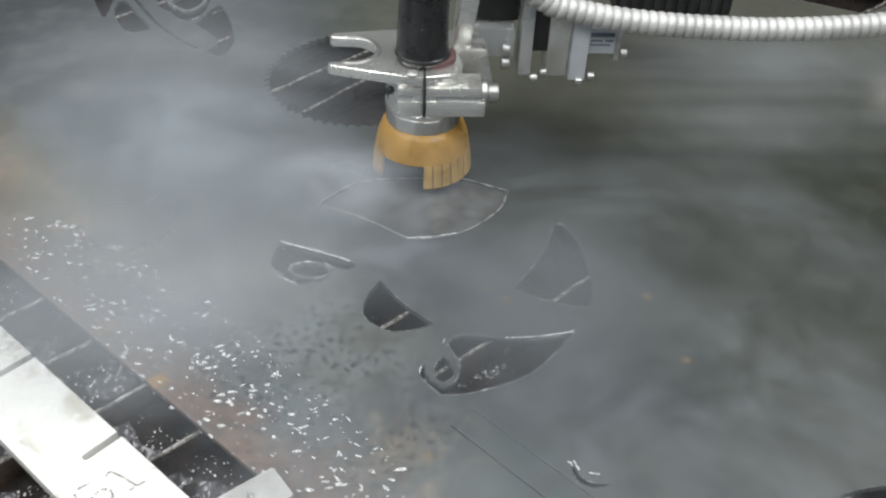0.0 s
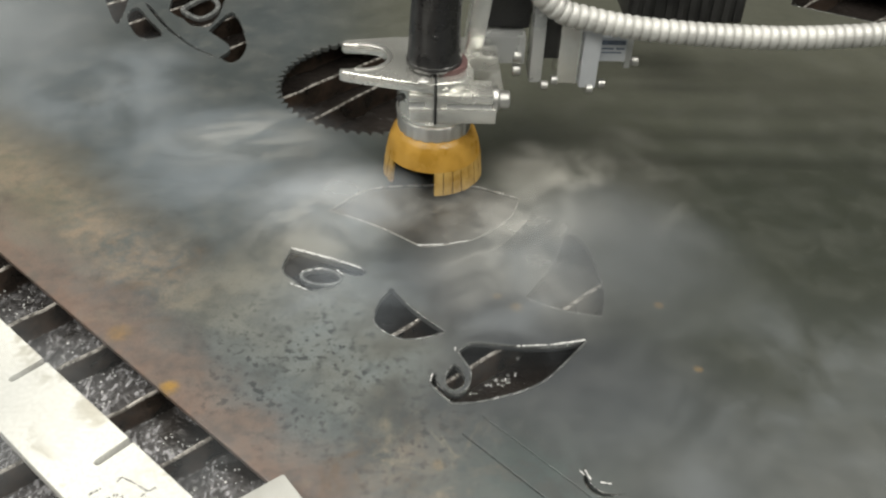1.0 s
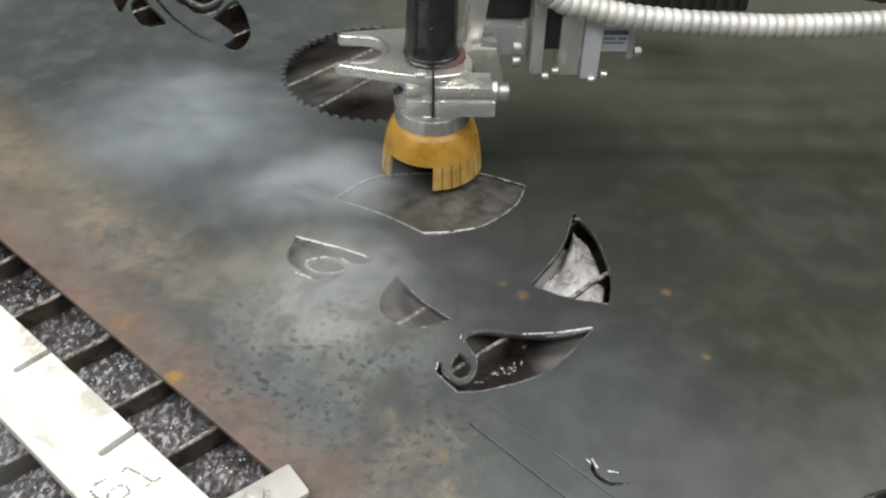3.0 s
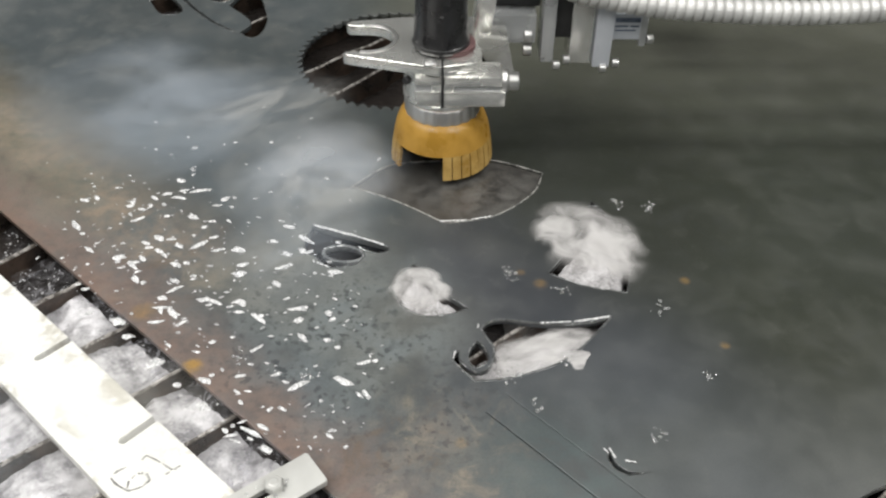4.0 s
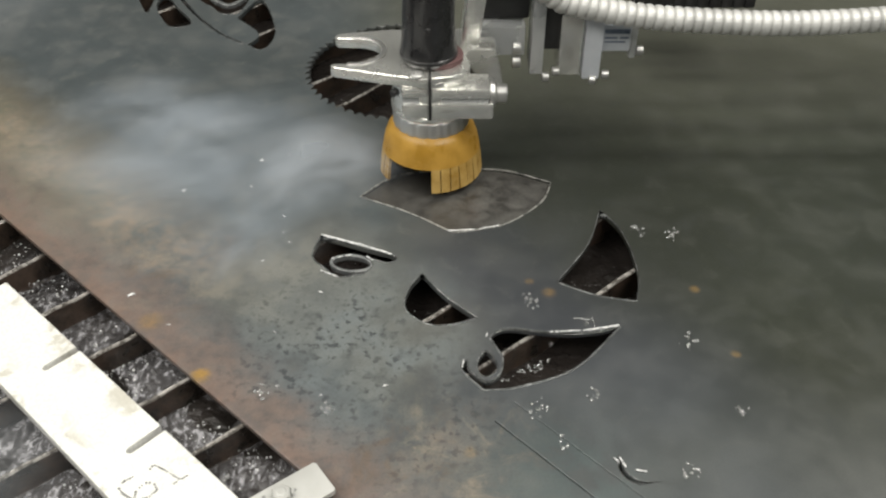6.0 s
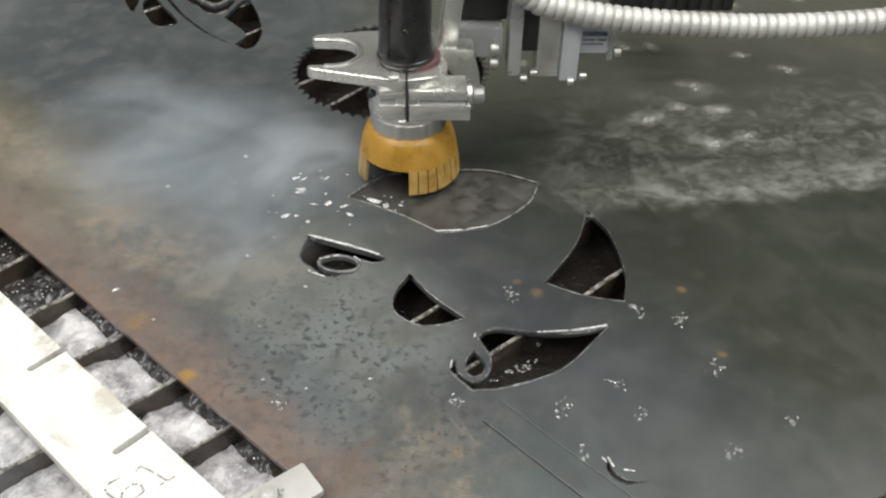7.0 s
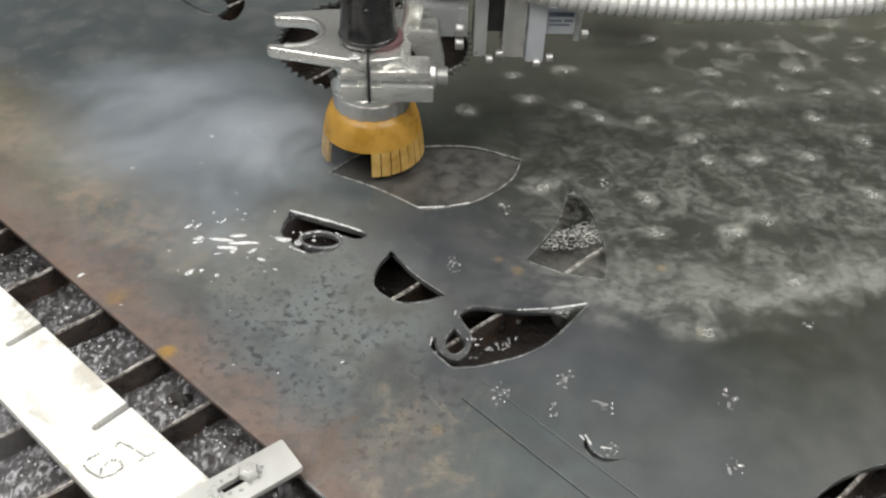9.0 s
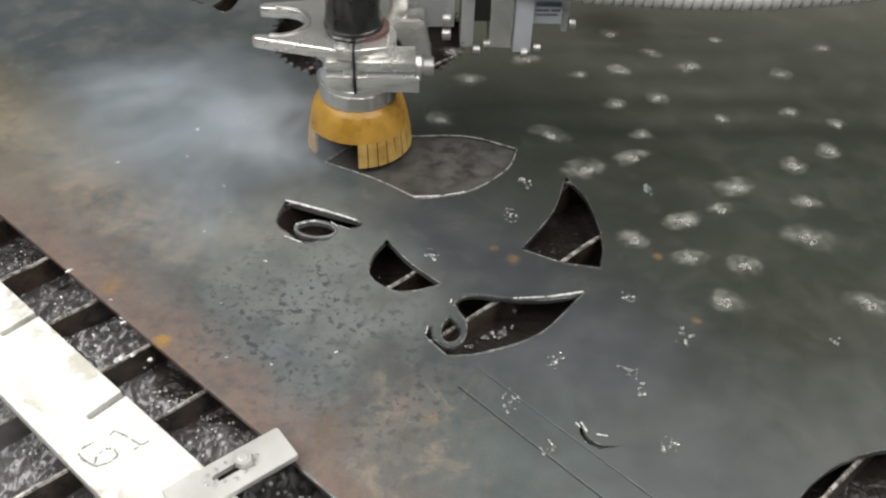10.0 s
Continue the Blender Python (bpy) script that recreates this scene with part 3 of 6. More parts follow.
def steel_sheet():
    far = [Vector(place(s, d)) for s, d in ((-1.25, 0), (0.9, 0), (0.9, 1.7), (-1.25, 1.7))]
    holes = [HOLES[k] for k in HOLES] + [VISOR]
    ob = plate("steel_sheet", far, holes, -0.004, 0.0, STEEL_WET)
    tagged(ob, "wet grey steel sheet with rusty edge and cut-out shapes", "steel sheet")
    for name, ring, band in (("eye_ring", outline([(-0.0575 + 0.0142 * math.cos(k * math.pi / 6), 0.4415 + 0.0088 * math.sin(k * math.pi / 6) - 0.0015 * math.cos(k * math.pi / 6)) for k in range(12)], 4), 0.0022),
                             ("tail_ring", outline([(-0.2262, 0.8456), (-0.2188, 0.8305), (-0.2039, 0.8210), (-0.1918, 0.8339), (-0.1900, 0.8556), (-0.2050, 0.8760)], 6), 0.0045)):
        plate(name, ring, [shrink(ring, band)], -0.0043, -0.0002, RING_STEEL).parent = ob
    # added pale strip that paints the wet glint on the sheared edge
    bm = bmesh.new()
    block(bm, -0.215, 0.30, -0.0009, -0.0001, -0.0035, -0.0002, 0.0002, Matrix(((S45[0], N45[0], 0, EDGE * N45[0]), (S45[1], N45[1], 0, EDGE * N45[1]), (0, 0, 1, 0), (0, 0, 0, 1))))
    part("sheared_edge", bm, RIM, ob, "pale strip standing in for the lit sheared edge")
    # bare bright lips left by the jet round each opening
    for key, loop in (*HOLES.items(), ("visor", VISOR)):
        if key.startswith("kerf"):
            continue
        width = 0.0011 if key == "visor" else 0.0007 if key in ("eye", "jaw", "jaw_eye", "nose", "fin") else 0.0003
        lip = plate("cut_lip", shrink(loop, -width), [shrink(loop, 0.0001)], -0.0008, 0.0005, LIP if key == "visor" else RIM, 0.00025)
        lip.parent = ob
    tagged(plate("cut_blank", shrink(VISOR, 0.0006), [], -0.0049, -0.0009, BLANK), "wet scuffed leaf-shaped steel blank being cut from the sheet", "steel blank")


def support_slats():
    first = None
    spots = [(-0.5005 - 0.053 * k, 0.05) for k in range(15, 0, -1)] + [(-0.5005, 0.01), (-0.447, 0.06), (-0.3925, 0.12), (-0.340, 0.14), (-0.291, 0.135), (-0.2405, 0.135)]
    spots += [(-0.2405 + 0.051 * k, 0.13) for k in range(1, 22)]
    rng = random.Random(4)
    for s0, lean in spots:
        bm = bmesh.new()
        n = 150
        rows, tops = [], []
        for i in range(n + 1):
            d = -0.40 + 2.1 * i / n
            dip = -0.0046 - (0.0018 * rng.random() if d < -0.002 or d > 0.02 else 0) * (rng.random() > 0.4)
            w = 0.0011 + 0.0005 * rng.random()
            x, y = place(s0 + lean * d, d)
            tops.append([(x + k * w * S45[0], y + k * w * S45[1], z) for k, z in ((-0.95, dip - 0.0007), (-0.5, dip + 0.0003), (0.5, dip + 0.0003), (0.95, dip - 0.0007))])
            rows.append([bm.verts.new((x + k * w * S45[0], y + k * w * S45[1], z)) for k, z in ((-1, -0.12), (-1, dip - 0.0012), (-0.5, dip), (0.5, dip), (1, dip - 0.0012), (1, -0.12))])
        for a, b in zip(rows, rows[1:]):
            for k in range(5):
                bm.faces.new((a[k], b[k], b[k + 1], a[k + 1]))
        bmesh.ops.recalc_face_normals(bm, faces=bm.faces)
        ob = part("support_slat", bm, SLAT)
        bm = bmesh.new()
        prev = None
        for i, row in enumerate(tops):
            now = [bm.verts.new(p) for p in row]
            if prev:
                for k in range(3):
                    bm.faces.new((prev[k], now[k], now[k + 1], prev[k + 1]))
            prev = now
        bmesh.ops.recalc_face_normals(bm, faces=bm.faces)
        part("worn_edge", bm, WORN, ob, "worn top edge with glints painted in")
        tagged(ob, "rusty brown upright steel slat of the cutting table", "slat", "slats of the table")


def aligned(ob):
    """Turn a thing built along the sheet's own axes into place."""
    ob.matrix_basis = Matrix(((S45[0], N45[0], 0, EDGE * N45[0]), (S45[1], N45[1], 0, EDGE * N45[1]), (0, 0, 1, 0), (0, 0, 0, 1)))
    return ob


def tank():
    bm = bmesh.new()
    bmesh.ops.create_grid(bm, x_segments=300, y_segments=280, size=1.0)
    for v in bm.verts:
        q = v.co.copy()
        v.co = Vector((q.x * 1.18 - 0.16, q.y * 1.08 + 0.66, -0.024 + 0.0035 * noise.noise(q * 32) + 0.0012 * noise.noise(q * 100)))
    tagged(aligned(part("water", bm, TANK_WATER, smooth=True)), "dark brown rippled water under the slats", "water", kind="structure")
    tub = aligned(empty("water_tank"))
    for nm, b in (("side_wall", (-1.36, 1.04, -0.44, -0.42)), ("side_wall", (-1.36, 1.04, 1.74, 1.76)), ("end_wall", (-1.36, -1.34, -0.42, 1.74)), ("end_wall", (1.02, 1.04, -0.42, 1.74))):
        bm = bmesh.new()
        block(bm, *b, -0.9, -0.006, 0.003)
        part(nm, bm, TANK, tub)
    bm = bmesh.new()
    block(bm, -1.34, 1.02, -0.42, 1.74, -0.9, -0.5, 0)
    part("tank_bottom", bm, TANK, tub)
    tagged(tub, "grey painted steel water tank of the cutting table", "tank")


def stop_strip():
    """Stainless stop with slots, lying on the slats in front of the sheet."""
    far, near, w, r = -0.0327, -0.0755, 0.0021, 0.0021
    loop = [place(-0.4815, near), place(-0.05, near), place(-0.05, far)]
    slots = [-0.146, -0.2295, -0.3135, -0.3975]
    for s in slots:
        loop += [place(s + w, far), place(s + w, far - 0.0195)]
        loop += [place(s + w * math.cos(a), far - 0.0195 - r * math.sin(a)) for a in [math.pi * k / 8 for k in range(1, 8)]]
        loop += [place(s - w, far - 0.0195), place(s - w, far)]
    loop += [place(-0.4815, far)]
    ob = plate("stop_strip", [Vector(p) for p in loop], [], -0.004, 0.004, STRIP, 0.0004)
    tagged(ob, "bright stainless stop strip with narrow slots lying on the slats", "metal strip")
    # a dotted handwritten 61
    rng = random.Random(2)

    def digit(paths, label):
        bm = bmesh.new()
        for path in paths:
            for p, q in zip(path, path[1:]):
                a, b = Vector(p), Vector(q)
                n = max(1, round((b - a).length / 0.0014))
                for k in range(n):
                    if rng.random() < 0.12:
                        continue
                    u, v = a.lerp(b, (k + 0.1 * rng.random()) / n), a.lerp(b, (k + 0.55 + 0.35 * rng.random()) / n)
                    t = (v - u).normalized() * rng.uniform(0.0004, 0.0007)
                    w = Vector((-t.y, t.x))
                    low = [bm.verts.new((e.x, e.y, 0.0039)) for e in (u - w, v - w, v + w, u + w)]
                    top = [bm.verts.new((e.x, e.y, 0.00411)) for e in (u - w, v - w, v + w, u + w)]
                    bm.faces.new(top)
                    for f in range(4):
                        bm.faces.new((low[f], low[(f + 1) % 4], top[(f + 1) % 4], top[f]))
        part("ink_digit", bm, INK, ob, label)

    digit([[(-0.1528, 0.2739), (-0.1573, 0.2707), (-0.1585, 0.2672), (-0.1555, 0.2637), (-0.1482, 0.2597), (-0.1425, 0.2619), (-0.1391, 0.266), (-0.142, 0.2701), (-0.1464, 0.2699), (-0.1495, 0.2655), (-0.1490, 0.2610)]], "dotted handwritten digit 6")
    digit([[(-0.1459, 0.2779), (-0.1447, 0.2809), (-0.1385, 0.2779), (-0.1292, 0.2719)], [(-0.1261, 0.2746), (-0.1325, 0.2691)]], "dotted handwritten digit 1")


def edge_clamp():
    base = empty("edge_clamp")
    base.matrix_basis = pose(-0.0841, 0.2516, 0.0045, 0, 0, 36.1)
    outer = [Vector(p) for p in ((-0.028, -0.0103), (0.0325, -0.0103), (0.0335, -0.0093), (0.0335, 0.0093), (0.0325, 0.0103), (-0.028, 0.0103))]
    slot = [Vector((-0.0040 + 0.0022 * math.cos(a), 0.0012 + 0.0022 * math.sin(a))) for a in [math.pi / 2 + math.pi * k / 8 for k in range(9)]]
    slot += [Vector((0.0125 + 0.0022 * math.cos(a), 0.0012 + 0.0022 * math.sin(a))) for a in [-math.pi / 2 + math.pi * k / 8 for k in range(9)]]
    ob = plate("clamp_plate", outer, [slot], 0.0, 0.004, CLAMP, 0.0004)
    ob.parent = base
    bm = bmesh.new()
    hexa = Matrix.Translation((0.0102, 0.0012, 0))
    lathe(bm, [(0.0044, 0.0041), (0.0049, 0.0044), (0.0049, 0.0080), (0.0043, 0.0086)], 6, hexa)
    lathe(bm, [(0.0026, 0.0084), (0.0026, 0.0089), (0.0020, 0.0091)], 20, hexa)
    part("bolt", bm, CLAMP, base, "wet hexagon bolt")
    rng = random.Random(6)
    bm = bmesh.new()
    for k in range(16):
        a = 6.283 * k / 16
        bubble(bm, 0.003 + (0.0125 + 0.002 * rng.random()) * math.cos(a), 0.0012 + (0.0042 + 0.002 * rng.random()) * math.sin(a), 0.0042, 0.0006 + 0.0009 * rng.random(), 0.4)
    part("water_beads", bm, BUBBLE, base, "clear water beads", True)
    tagged(base, "small stainless clamp plate bolted over the sheet's rusty edge", "clamp")


def bubble(bm, x, y, z, r, flat=0.7):
    tmp = bmesh.ops.create_icosphere(bm, subdivisions=1, radius=r)["verts"]
    for v in tmp:
        v.co = Vector((v.co.x + x, v.co.y + y, v.co.z * flat + z))


def edge_water():
    """White beads of water along the cut edges that paint the lamp glints there."""
    rng = random.Random(8)
    bm = bmesh.new()
    runs = [((-0.0790, 0.4690), (-0.0526, 0.4588), 0.00075), ((-0.0526, 0.4588), (-0.0320, 0.4490), 0.0006), ((0.0640, 0.3782), (0.0851, 0.3795), 0.0004), ((0.0851, 0.3795), (0.1060, 0.3836), 0.0006),
            ((-0.0700, 0.4450), (-0.0575, 0.4485), 0.0005), ((-0.0480, 0.4470), (-0.0440, 0.4430), 0.0004), ((-0.0760, 0.4330), (-0.0650, 0.4270), 0.0005),
            ((0.0905, 0.2895), (0.0935, 0.2815), 0.0005), ((0.0885, 0.2875), (0.0905, 0.2845), 0.0004), ((0.0985, 0.2800), (0.1035, 0.2790), 0.0004), ((0.0045, 0.4735), (0.0240, 0.4748), 0.0005), ((0.0260, 0.4755), (0.0390, 0.4790), 0.0004), ((0.0128, 0.3560), (0.0118, 0.3500), 0.0003), ((0.0272, 0.3775), (0.0262, 0.3740), 0.00035)]
    for a, b, r in runs:
        p, q = Vector(a), Vector(b)
        n = max(2, int((q - p).length / (r * 1.1)))
        for k in range(n):
            if r < 0.00055 and noise.noise(Vector((p.x * 900 + k * 0.22, p.y * 700, 1))) < -0.2:
                continue
            m = p.lerp(q, k / n)
            bubble(bm, m.x + rng.uniform(-1, 1) * r * 0.4, m.y + rng.uniform(-1, 1) * r * 0.4, 0.0006, r * rng.uniform(0.9, 1.7), 0.6)
    tagged(part("edge_water", bm, DROPS, None, "", True), "white water beads painting the glints on the cut edges", "water drops", kind="stuff")


steel_sheet()
edge_water()
support_slats()
tank()
stop_strip()
edge_clamp()

# ---- cutting head ----
FORK_C, FORK_R = (-0.0508, 0.0112), 0.0174


def fork_loop():
    """The clamp's outline from above, with the wrench-like open fork on one side."""
    pts = [(0.022, -0.022), (-0.004, -0.0280), (-0.030, -0.0215), (-0.0625, -0.0125), (-0.0660, -0.0103), (-0.0652, -0.0068)]
    pts += [(FORK_C[0] + FORK_R * math.sin(a), FORK_C[1] - FORK_R * math.cos(a)) for a in [math.pi * k / 16 for k in range(17)]]
    pts += [(-0.0648, 0.0292), (-0.0670, 0.0325), (-0.0640, 0.0365), (-0.030, 0.0430), (0.005, 0.045), (0.022, 0.045)]
    return [Vector(p) for p in pts]


def cutting_head():
    head = empty("cutting_head")
    # guard: flared skirt cut into tongues, one of them missing in front
    bm = bmesh.new()
    steps, tongues = 96, 32
    prof = [(0.0250, 0.0425), (0.0272, 0.0418), (0.0302, 0.0378), (0.0329, 0.0305), (0.0345, 0.0218), (0.0355, 0.0140), (0.0361, 0.0035)]
    thick = 0.0022
    gap0, gap1 = radians(217), radians(272)
    rng = random.Random(7)
    tilt = [0.0012 * rng.random() for _ in range(tongues)]

    def wedge(bm, a0, a1, rows, n):
        grid = []
        for i in range(n + 1):
            a = a0 + (a1 - a0) * i / n
            c, w = math.cos(a), math.sin(a)
            grid.append(([bm.verts.new((r * c, r * w, z)) for r, z in rows], [bm.verts.new(((r - thick) * c, (r - thick) * w, z)) for r, z in rows]))
        for (o0, i0), (o1, i1) in zip(grid, grid[1:]):
            for k in range(len(rows) - 1):
                bm.faces.new((o0[k], o0[k + 1], o1[k + 1], o1[k]))
                bm.faces.new((i0[k], i1[k], i1[k + 1], i0[k + 1]))
            bm.faces.new((o0[-1], i0[-1], i1[-1], o1[-1]))
            bm.faces.new((o0[0], o1[0], i1[0], i0[0]))
        for o, i in (grid[0], grid[-1]):
            for k in range(len(rows) - 1):
                bm.faces.new((o[k], i[k], i[k + 1], o[k + 1]))
        bmesh.ops.recalc_face_normals(bm, faces=bm.faces)
        return bm

    guard = part("splash_guard", wedge(bm, 0, 2 * math.pi, prof[:5], steps), YELLOW, head, "yellow slitted splash guard with a missing tongue", True)
    for t in range(tongues):
        a0, a1 = 2 * math.pi * t / tongues, 2 * math.pi * (t + 1) / tongues
        if gap0 < (a0 + a1) / 2 < gap1:
            continue
        f, slit = tilt[t], 0.010
        rows = [(prof[4][0], prof[4][1] + 0.0004), (prof[5][0] + f * 0.5, prof[5][1]), (prof[6][0] + f, prof[6][1] + f)]
        part("tongue", wedge(bmesh.new(), a0 + slit, a1 - slit, rows, 3), TONGUE, guard)
    bm = bmesh.new()
    lathe(bm, [(0.0045, 0.003), (0.0048, 0.032), (0.012, 0.038), (0.020, 0.044)], 28)
    part("nozzle", bm, DULL_ALU, head, "grey cutting nozzle tube", True)
    # knurled nut
    bm = bmesh.new()
    lathe(bm, [(0.0244, 0.0408), (0.0262, 0.0414), (0.0266, 0.0530), (0.0256, 0.0540)], 120, wave=lambda r, z, a: r * (1 + 0.009 * (1 if math.sin(a * 20) > -0.3 else -1)))
    part("knurled_nut", bm, CHROME, head, "bright knurled ring nut", True)
    bm = bmesh.new()
    lathe(bm, [(0.0268, 0.0540), (0.0273, 0.0550), (0.0273, 0.0575), (0.0262, 0.0585)], 60)
    part("collar", bm, ALU, head, "", True)
    # clamp body: round barrel with two cheeks and a split
    bm = bmesh.new()
    lathe(bm, [(0.0258, 0.0580), (0.0266, 0.0588), (0.0266, 0.0845), (0.0255, 0.0855)], 64)
    part("clamp_barrel", bm, ALU, head, "", True)
    for z0, z1, label in ((0.0590, 0.0700, ""), (0.0742, 0.0810, "")):
        bm = bmesh.new()
        block(bm, 0.0005, 0.0415 if z0 < 0.07 else 0.0390, -0.0280, -0.006, z0, z1, 0.0010)
        part("clamp_cheek", bm, ALU, head, label, True)
        bm = bmesh.new()
        block(bm, -0.0190, -0.0010, -0.0275, -0.010, z0, z1, 0.0022)
        part("clamp_cheek", bm, ALU, head, label, True)
    bm = bmesh.new()
    block(bm, -0.0185, 0.0385, -0.0255, -0.006, 0.0695, 0.0745, 0.0002)
    part("clamp_web", bm, DULL_ALU, head)
    # solid dark strip paints the shade in the clamp's split
    bm = bmesh.new()
    block(bm, -0.0011, 0.0004, -0.0291, -0.018, 0.0585, 0.0892, 0.0)
    part("split", bm, DARK, head, "dark strip standing in for the shaded gap of the split clamp")
    # clamping screw
    bm = bmesh.new()
    m = Matrix.Translation((0.0390, -0.0165, 0.0720)) @ pose(0, 0, 0, 0, 90, 0)
    lathe(bm, [(0.0092, 0.0), (0.0098, 0.0006), (0.0092, 0.0034), (0.0070, 0.0048), (0.0064, 0.0052), (0.0064, 0.0112), (0.0056, 0.0120)], 28, m)
    part("clamp_screw", bm, CHROME, head, "bright clamping screw head", True)
    # solid dark plug paints the shade in a screw hole
    bm = bmesh.new()
    m = Matrix.Translation((-0.0225, -0.0190, 0.0750)) @ pose(0, 0, 0, 90, 0, -35)
    lathe(bm, [(0.0026, 0.0), (0.0026, 0.0040), (0.0022, 0.0045)], 16, m)
    part("screw_hole", bm, DARK, head, "dark plug standing in for a shaded screw hole", True)
    # fork plate
    ob = plate("fork_plate", fork_loop(), [], 0.0812, 0.0888, ALU, 0.0011)
    ob.parent = head
    tagged(ob, "machined aluminium fork plate")
    # added bright band that draws the highlight on the fork's chamfer
    arc = [-0.22 + (math.pi + 0.44) * k / 22 for k in range(23)]
    band = [Vector((FORK_C[0] + r * math.sin(a), FORK_C[1] - r * math.cos(a))) for r, way in ((FORK_R + 0.0003, arc), (FORK_R + 0.0034, arc[::-1])) for a in way]
    ob = plate("fork_rim", band, [], 0.0884, 0.0896, CHROME, 0.0005)
    ob.parent = head
    tagged(ob, "bright band for the chamfer highlight round the fork's mouth")
    bm = bmesh.new()
    m = Matrix.Translation((-0.0085, -0.0235, 0.0886))
    lathe(bm, [(0.0042, 0.0), (0.0042, 0.0016), (0.0036, 0.0022), (0.0020, 0.0022), (0.0016, 0.0010)], 20, m)
    part("cap_screw", bm, CHROME, head, "", True)
    # seal and hose
    bm = bmesh.new()
    lathe(bm, [(0.0155, 0.0885), (0.0168, 0.0890), (0.0168, 0.0925), (0.0155, 0.0930)], 40, Matrix.Translation((0.0052, 0.0005, 0)))
    part("seal", bm, RED, head, "red rubber seal", True)
    bm = bmesh.new()
    rows = [(0.0150, 0.0892), (0.0176, 0.0900), (0.0188, 0.0925), (0.0190, 0.0960), (0.0184, 0.0990), (0.0178, 0.1050), (0.0172, 0.1200), (0.0169, 0.1400), (0.0169, 0.45)]
    lathe(bm, rows, 48, wave=lambda r, z, a: r + 0.0006 * noise.noise(Vector((math.cos(a) * 2, math.sin(a) * 2, z * 60))))
    for v in bm.verts:
        v.co.x += 0.06 * max(0, v.co.z - 0.13) - 0.0012
    hose = part("hose", bm, RUBBER, head, "wet black rubber sleeve", True)
    bm = bmesh.new()
    m = Matrix.Translation((-0.0010, -0.0162, 0.1165)) @ pose(0, 0, 0, 90, 0, 0)
    lathe(bm, [(0.0026, 0.0), (0.0026, 0.0008), (0.0020, 0.0014)], 16, m)
    part("plug", bm, RUBBER, hose, "small black plug", True)
    bm = bmesh.new()
    lathe(bm, [(0.0188, 0.0925), (0.0194, 0.0930), (0.0194, 0.0952), (0.0188, 0.0958)], 48, Matrix.Translation((-0.0012, 0, 0)))
    part("hose_lip", bm, RUBBER, hose, "", True)
    # upright gusset beside the hose and the arm to the sensor
    bm = bmesh.new()
    vs = [(0.021, 0.0900), (0.044, 0.0900), (0.050, 0.0620), (0.036, 0.0620), (0.021, 0.0840)]
    front = [bm.verts.new((x, 0.012, z)) for x, z in vs]
    back = [bm.verts.new((x, 0.030, z)) for x, z in vs]
    bm.faces.new(front)
    bm.faces.new(back[::-1])
    for i in range(len(vs)):
        bm.faces.new((front[i], back[i], back[(i + 1) % 5], front[(i + 1) % 5]))
    bmesh.ops.recalc_face_normals(bm, faces=bm.faces)
    bmesh.ops.bevel(bm, geom=list(bm.edges), offset=0.0009, segments=2, affect="EDGES")
    part("gusset", bm, ALU, head, "", True)
    bm = bmesh.new()
    block(bm, 0.0090, 0.0215, 0.014, 0.036, 0.0880, 0.175, 0.001, pose(0.0, 0, 0, 0, 7, 0))
    part("upright_rib", bm, ALU, head, "", True)
    bm = bmesh.new()
    block(bm, 0.030, 0.0655, 0.032, 0.048, 0.0745, 0.0955, 0.0008)
    part("arm", bm, DULL_ALU, head, "grey metal side arm", True)
    bm = bmesh.new()
    for z in (0.0690, 0.0800):
        lathe(bm, [(0.0042, 0.0), (0.0045, 0.0004), (0.0045, 0.0052), (0.0040, 0.0058)], 18, Matrix.Translation((0.0575, 0.033, z)) @ pose(0, 0, 0, 0, 90, 0))
    part("arm_screw", bm, CHROME, head, "", True)
    bm = bmesh.new()
    block(bm, 0.0700, 0.0790, 0.030, 0.056, 0.0605, 0.150, 0.0008)
    part("bracket_plate", bm, DULL_ALU, head, "", True)
    bm = bmesh.new()
    block(bm, 0.0788, 0.0902, 0.034, 0.052, 0.0780, 0.112, 0.0008)
    part("spacer", bm, DARK, head, "black rubber spacer", True)
    bm = bmesh.new()
    block(bm, 0.0900, 0.1060, 0.030, 0.056, 0.0600, 0.1060, 0.001)
    part("sensor_block", bm, ALU, head, "", True)
    bm = bmesh.new()
    block(bm, 0.1066, 0.1190, 0.026, 0.054, 0.0590, 0.1040, 0.0008)
    part("sensor_plate", bm, PALE, head, "pale bluish sensor plate", True)
    bm = bmesh.new()
    block(bm, 0.1195, 0.1400, 0.034, 0.054, 0.0760, 0.0980, 0.0012)
    block(bm, 0.1400, 0.1450, 0.036, 0.052, 0.0700, 0.0960, 0.0012)
    part("sensor_body", bm, DULL_ALU, head, "", True)
    bm = bmesh.new()
    block(bm, 0.1202, 0.1392, 0.0330, 0.0341, 0.0775, 0.0968, 0.0002)
    sticker = part("sticker", bm, PALE, head, "pale printed sticker")
    for x0, x1, z0, z1 in ((0.1210, 0.1384, 0.0905, 0.0938), (0.1212, 0.1300, 0.0868, 0.0880), (0.1318, 0.1378, 0.0868, 0.0880), (0.1214, 0.1360, 0.0838, 0.0848)):
        bm = bmesh.new()
        block(bm, x0, x1, 0.0327, 0.0331, z0, z1, 0.0)
        part("print_bar", bm, PRINT, sticker, "slate blue printed bar")
    for x, y, z in ((0.121, 0.028, 0.0615), (0.145, 0.036, 0.0760), (0.086, 0.030, 0.0630), (0.079, 0.029, 0.0590), (0.112, 0.026, 0.0585)):
        bm = bmesh.new()
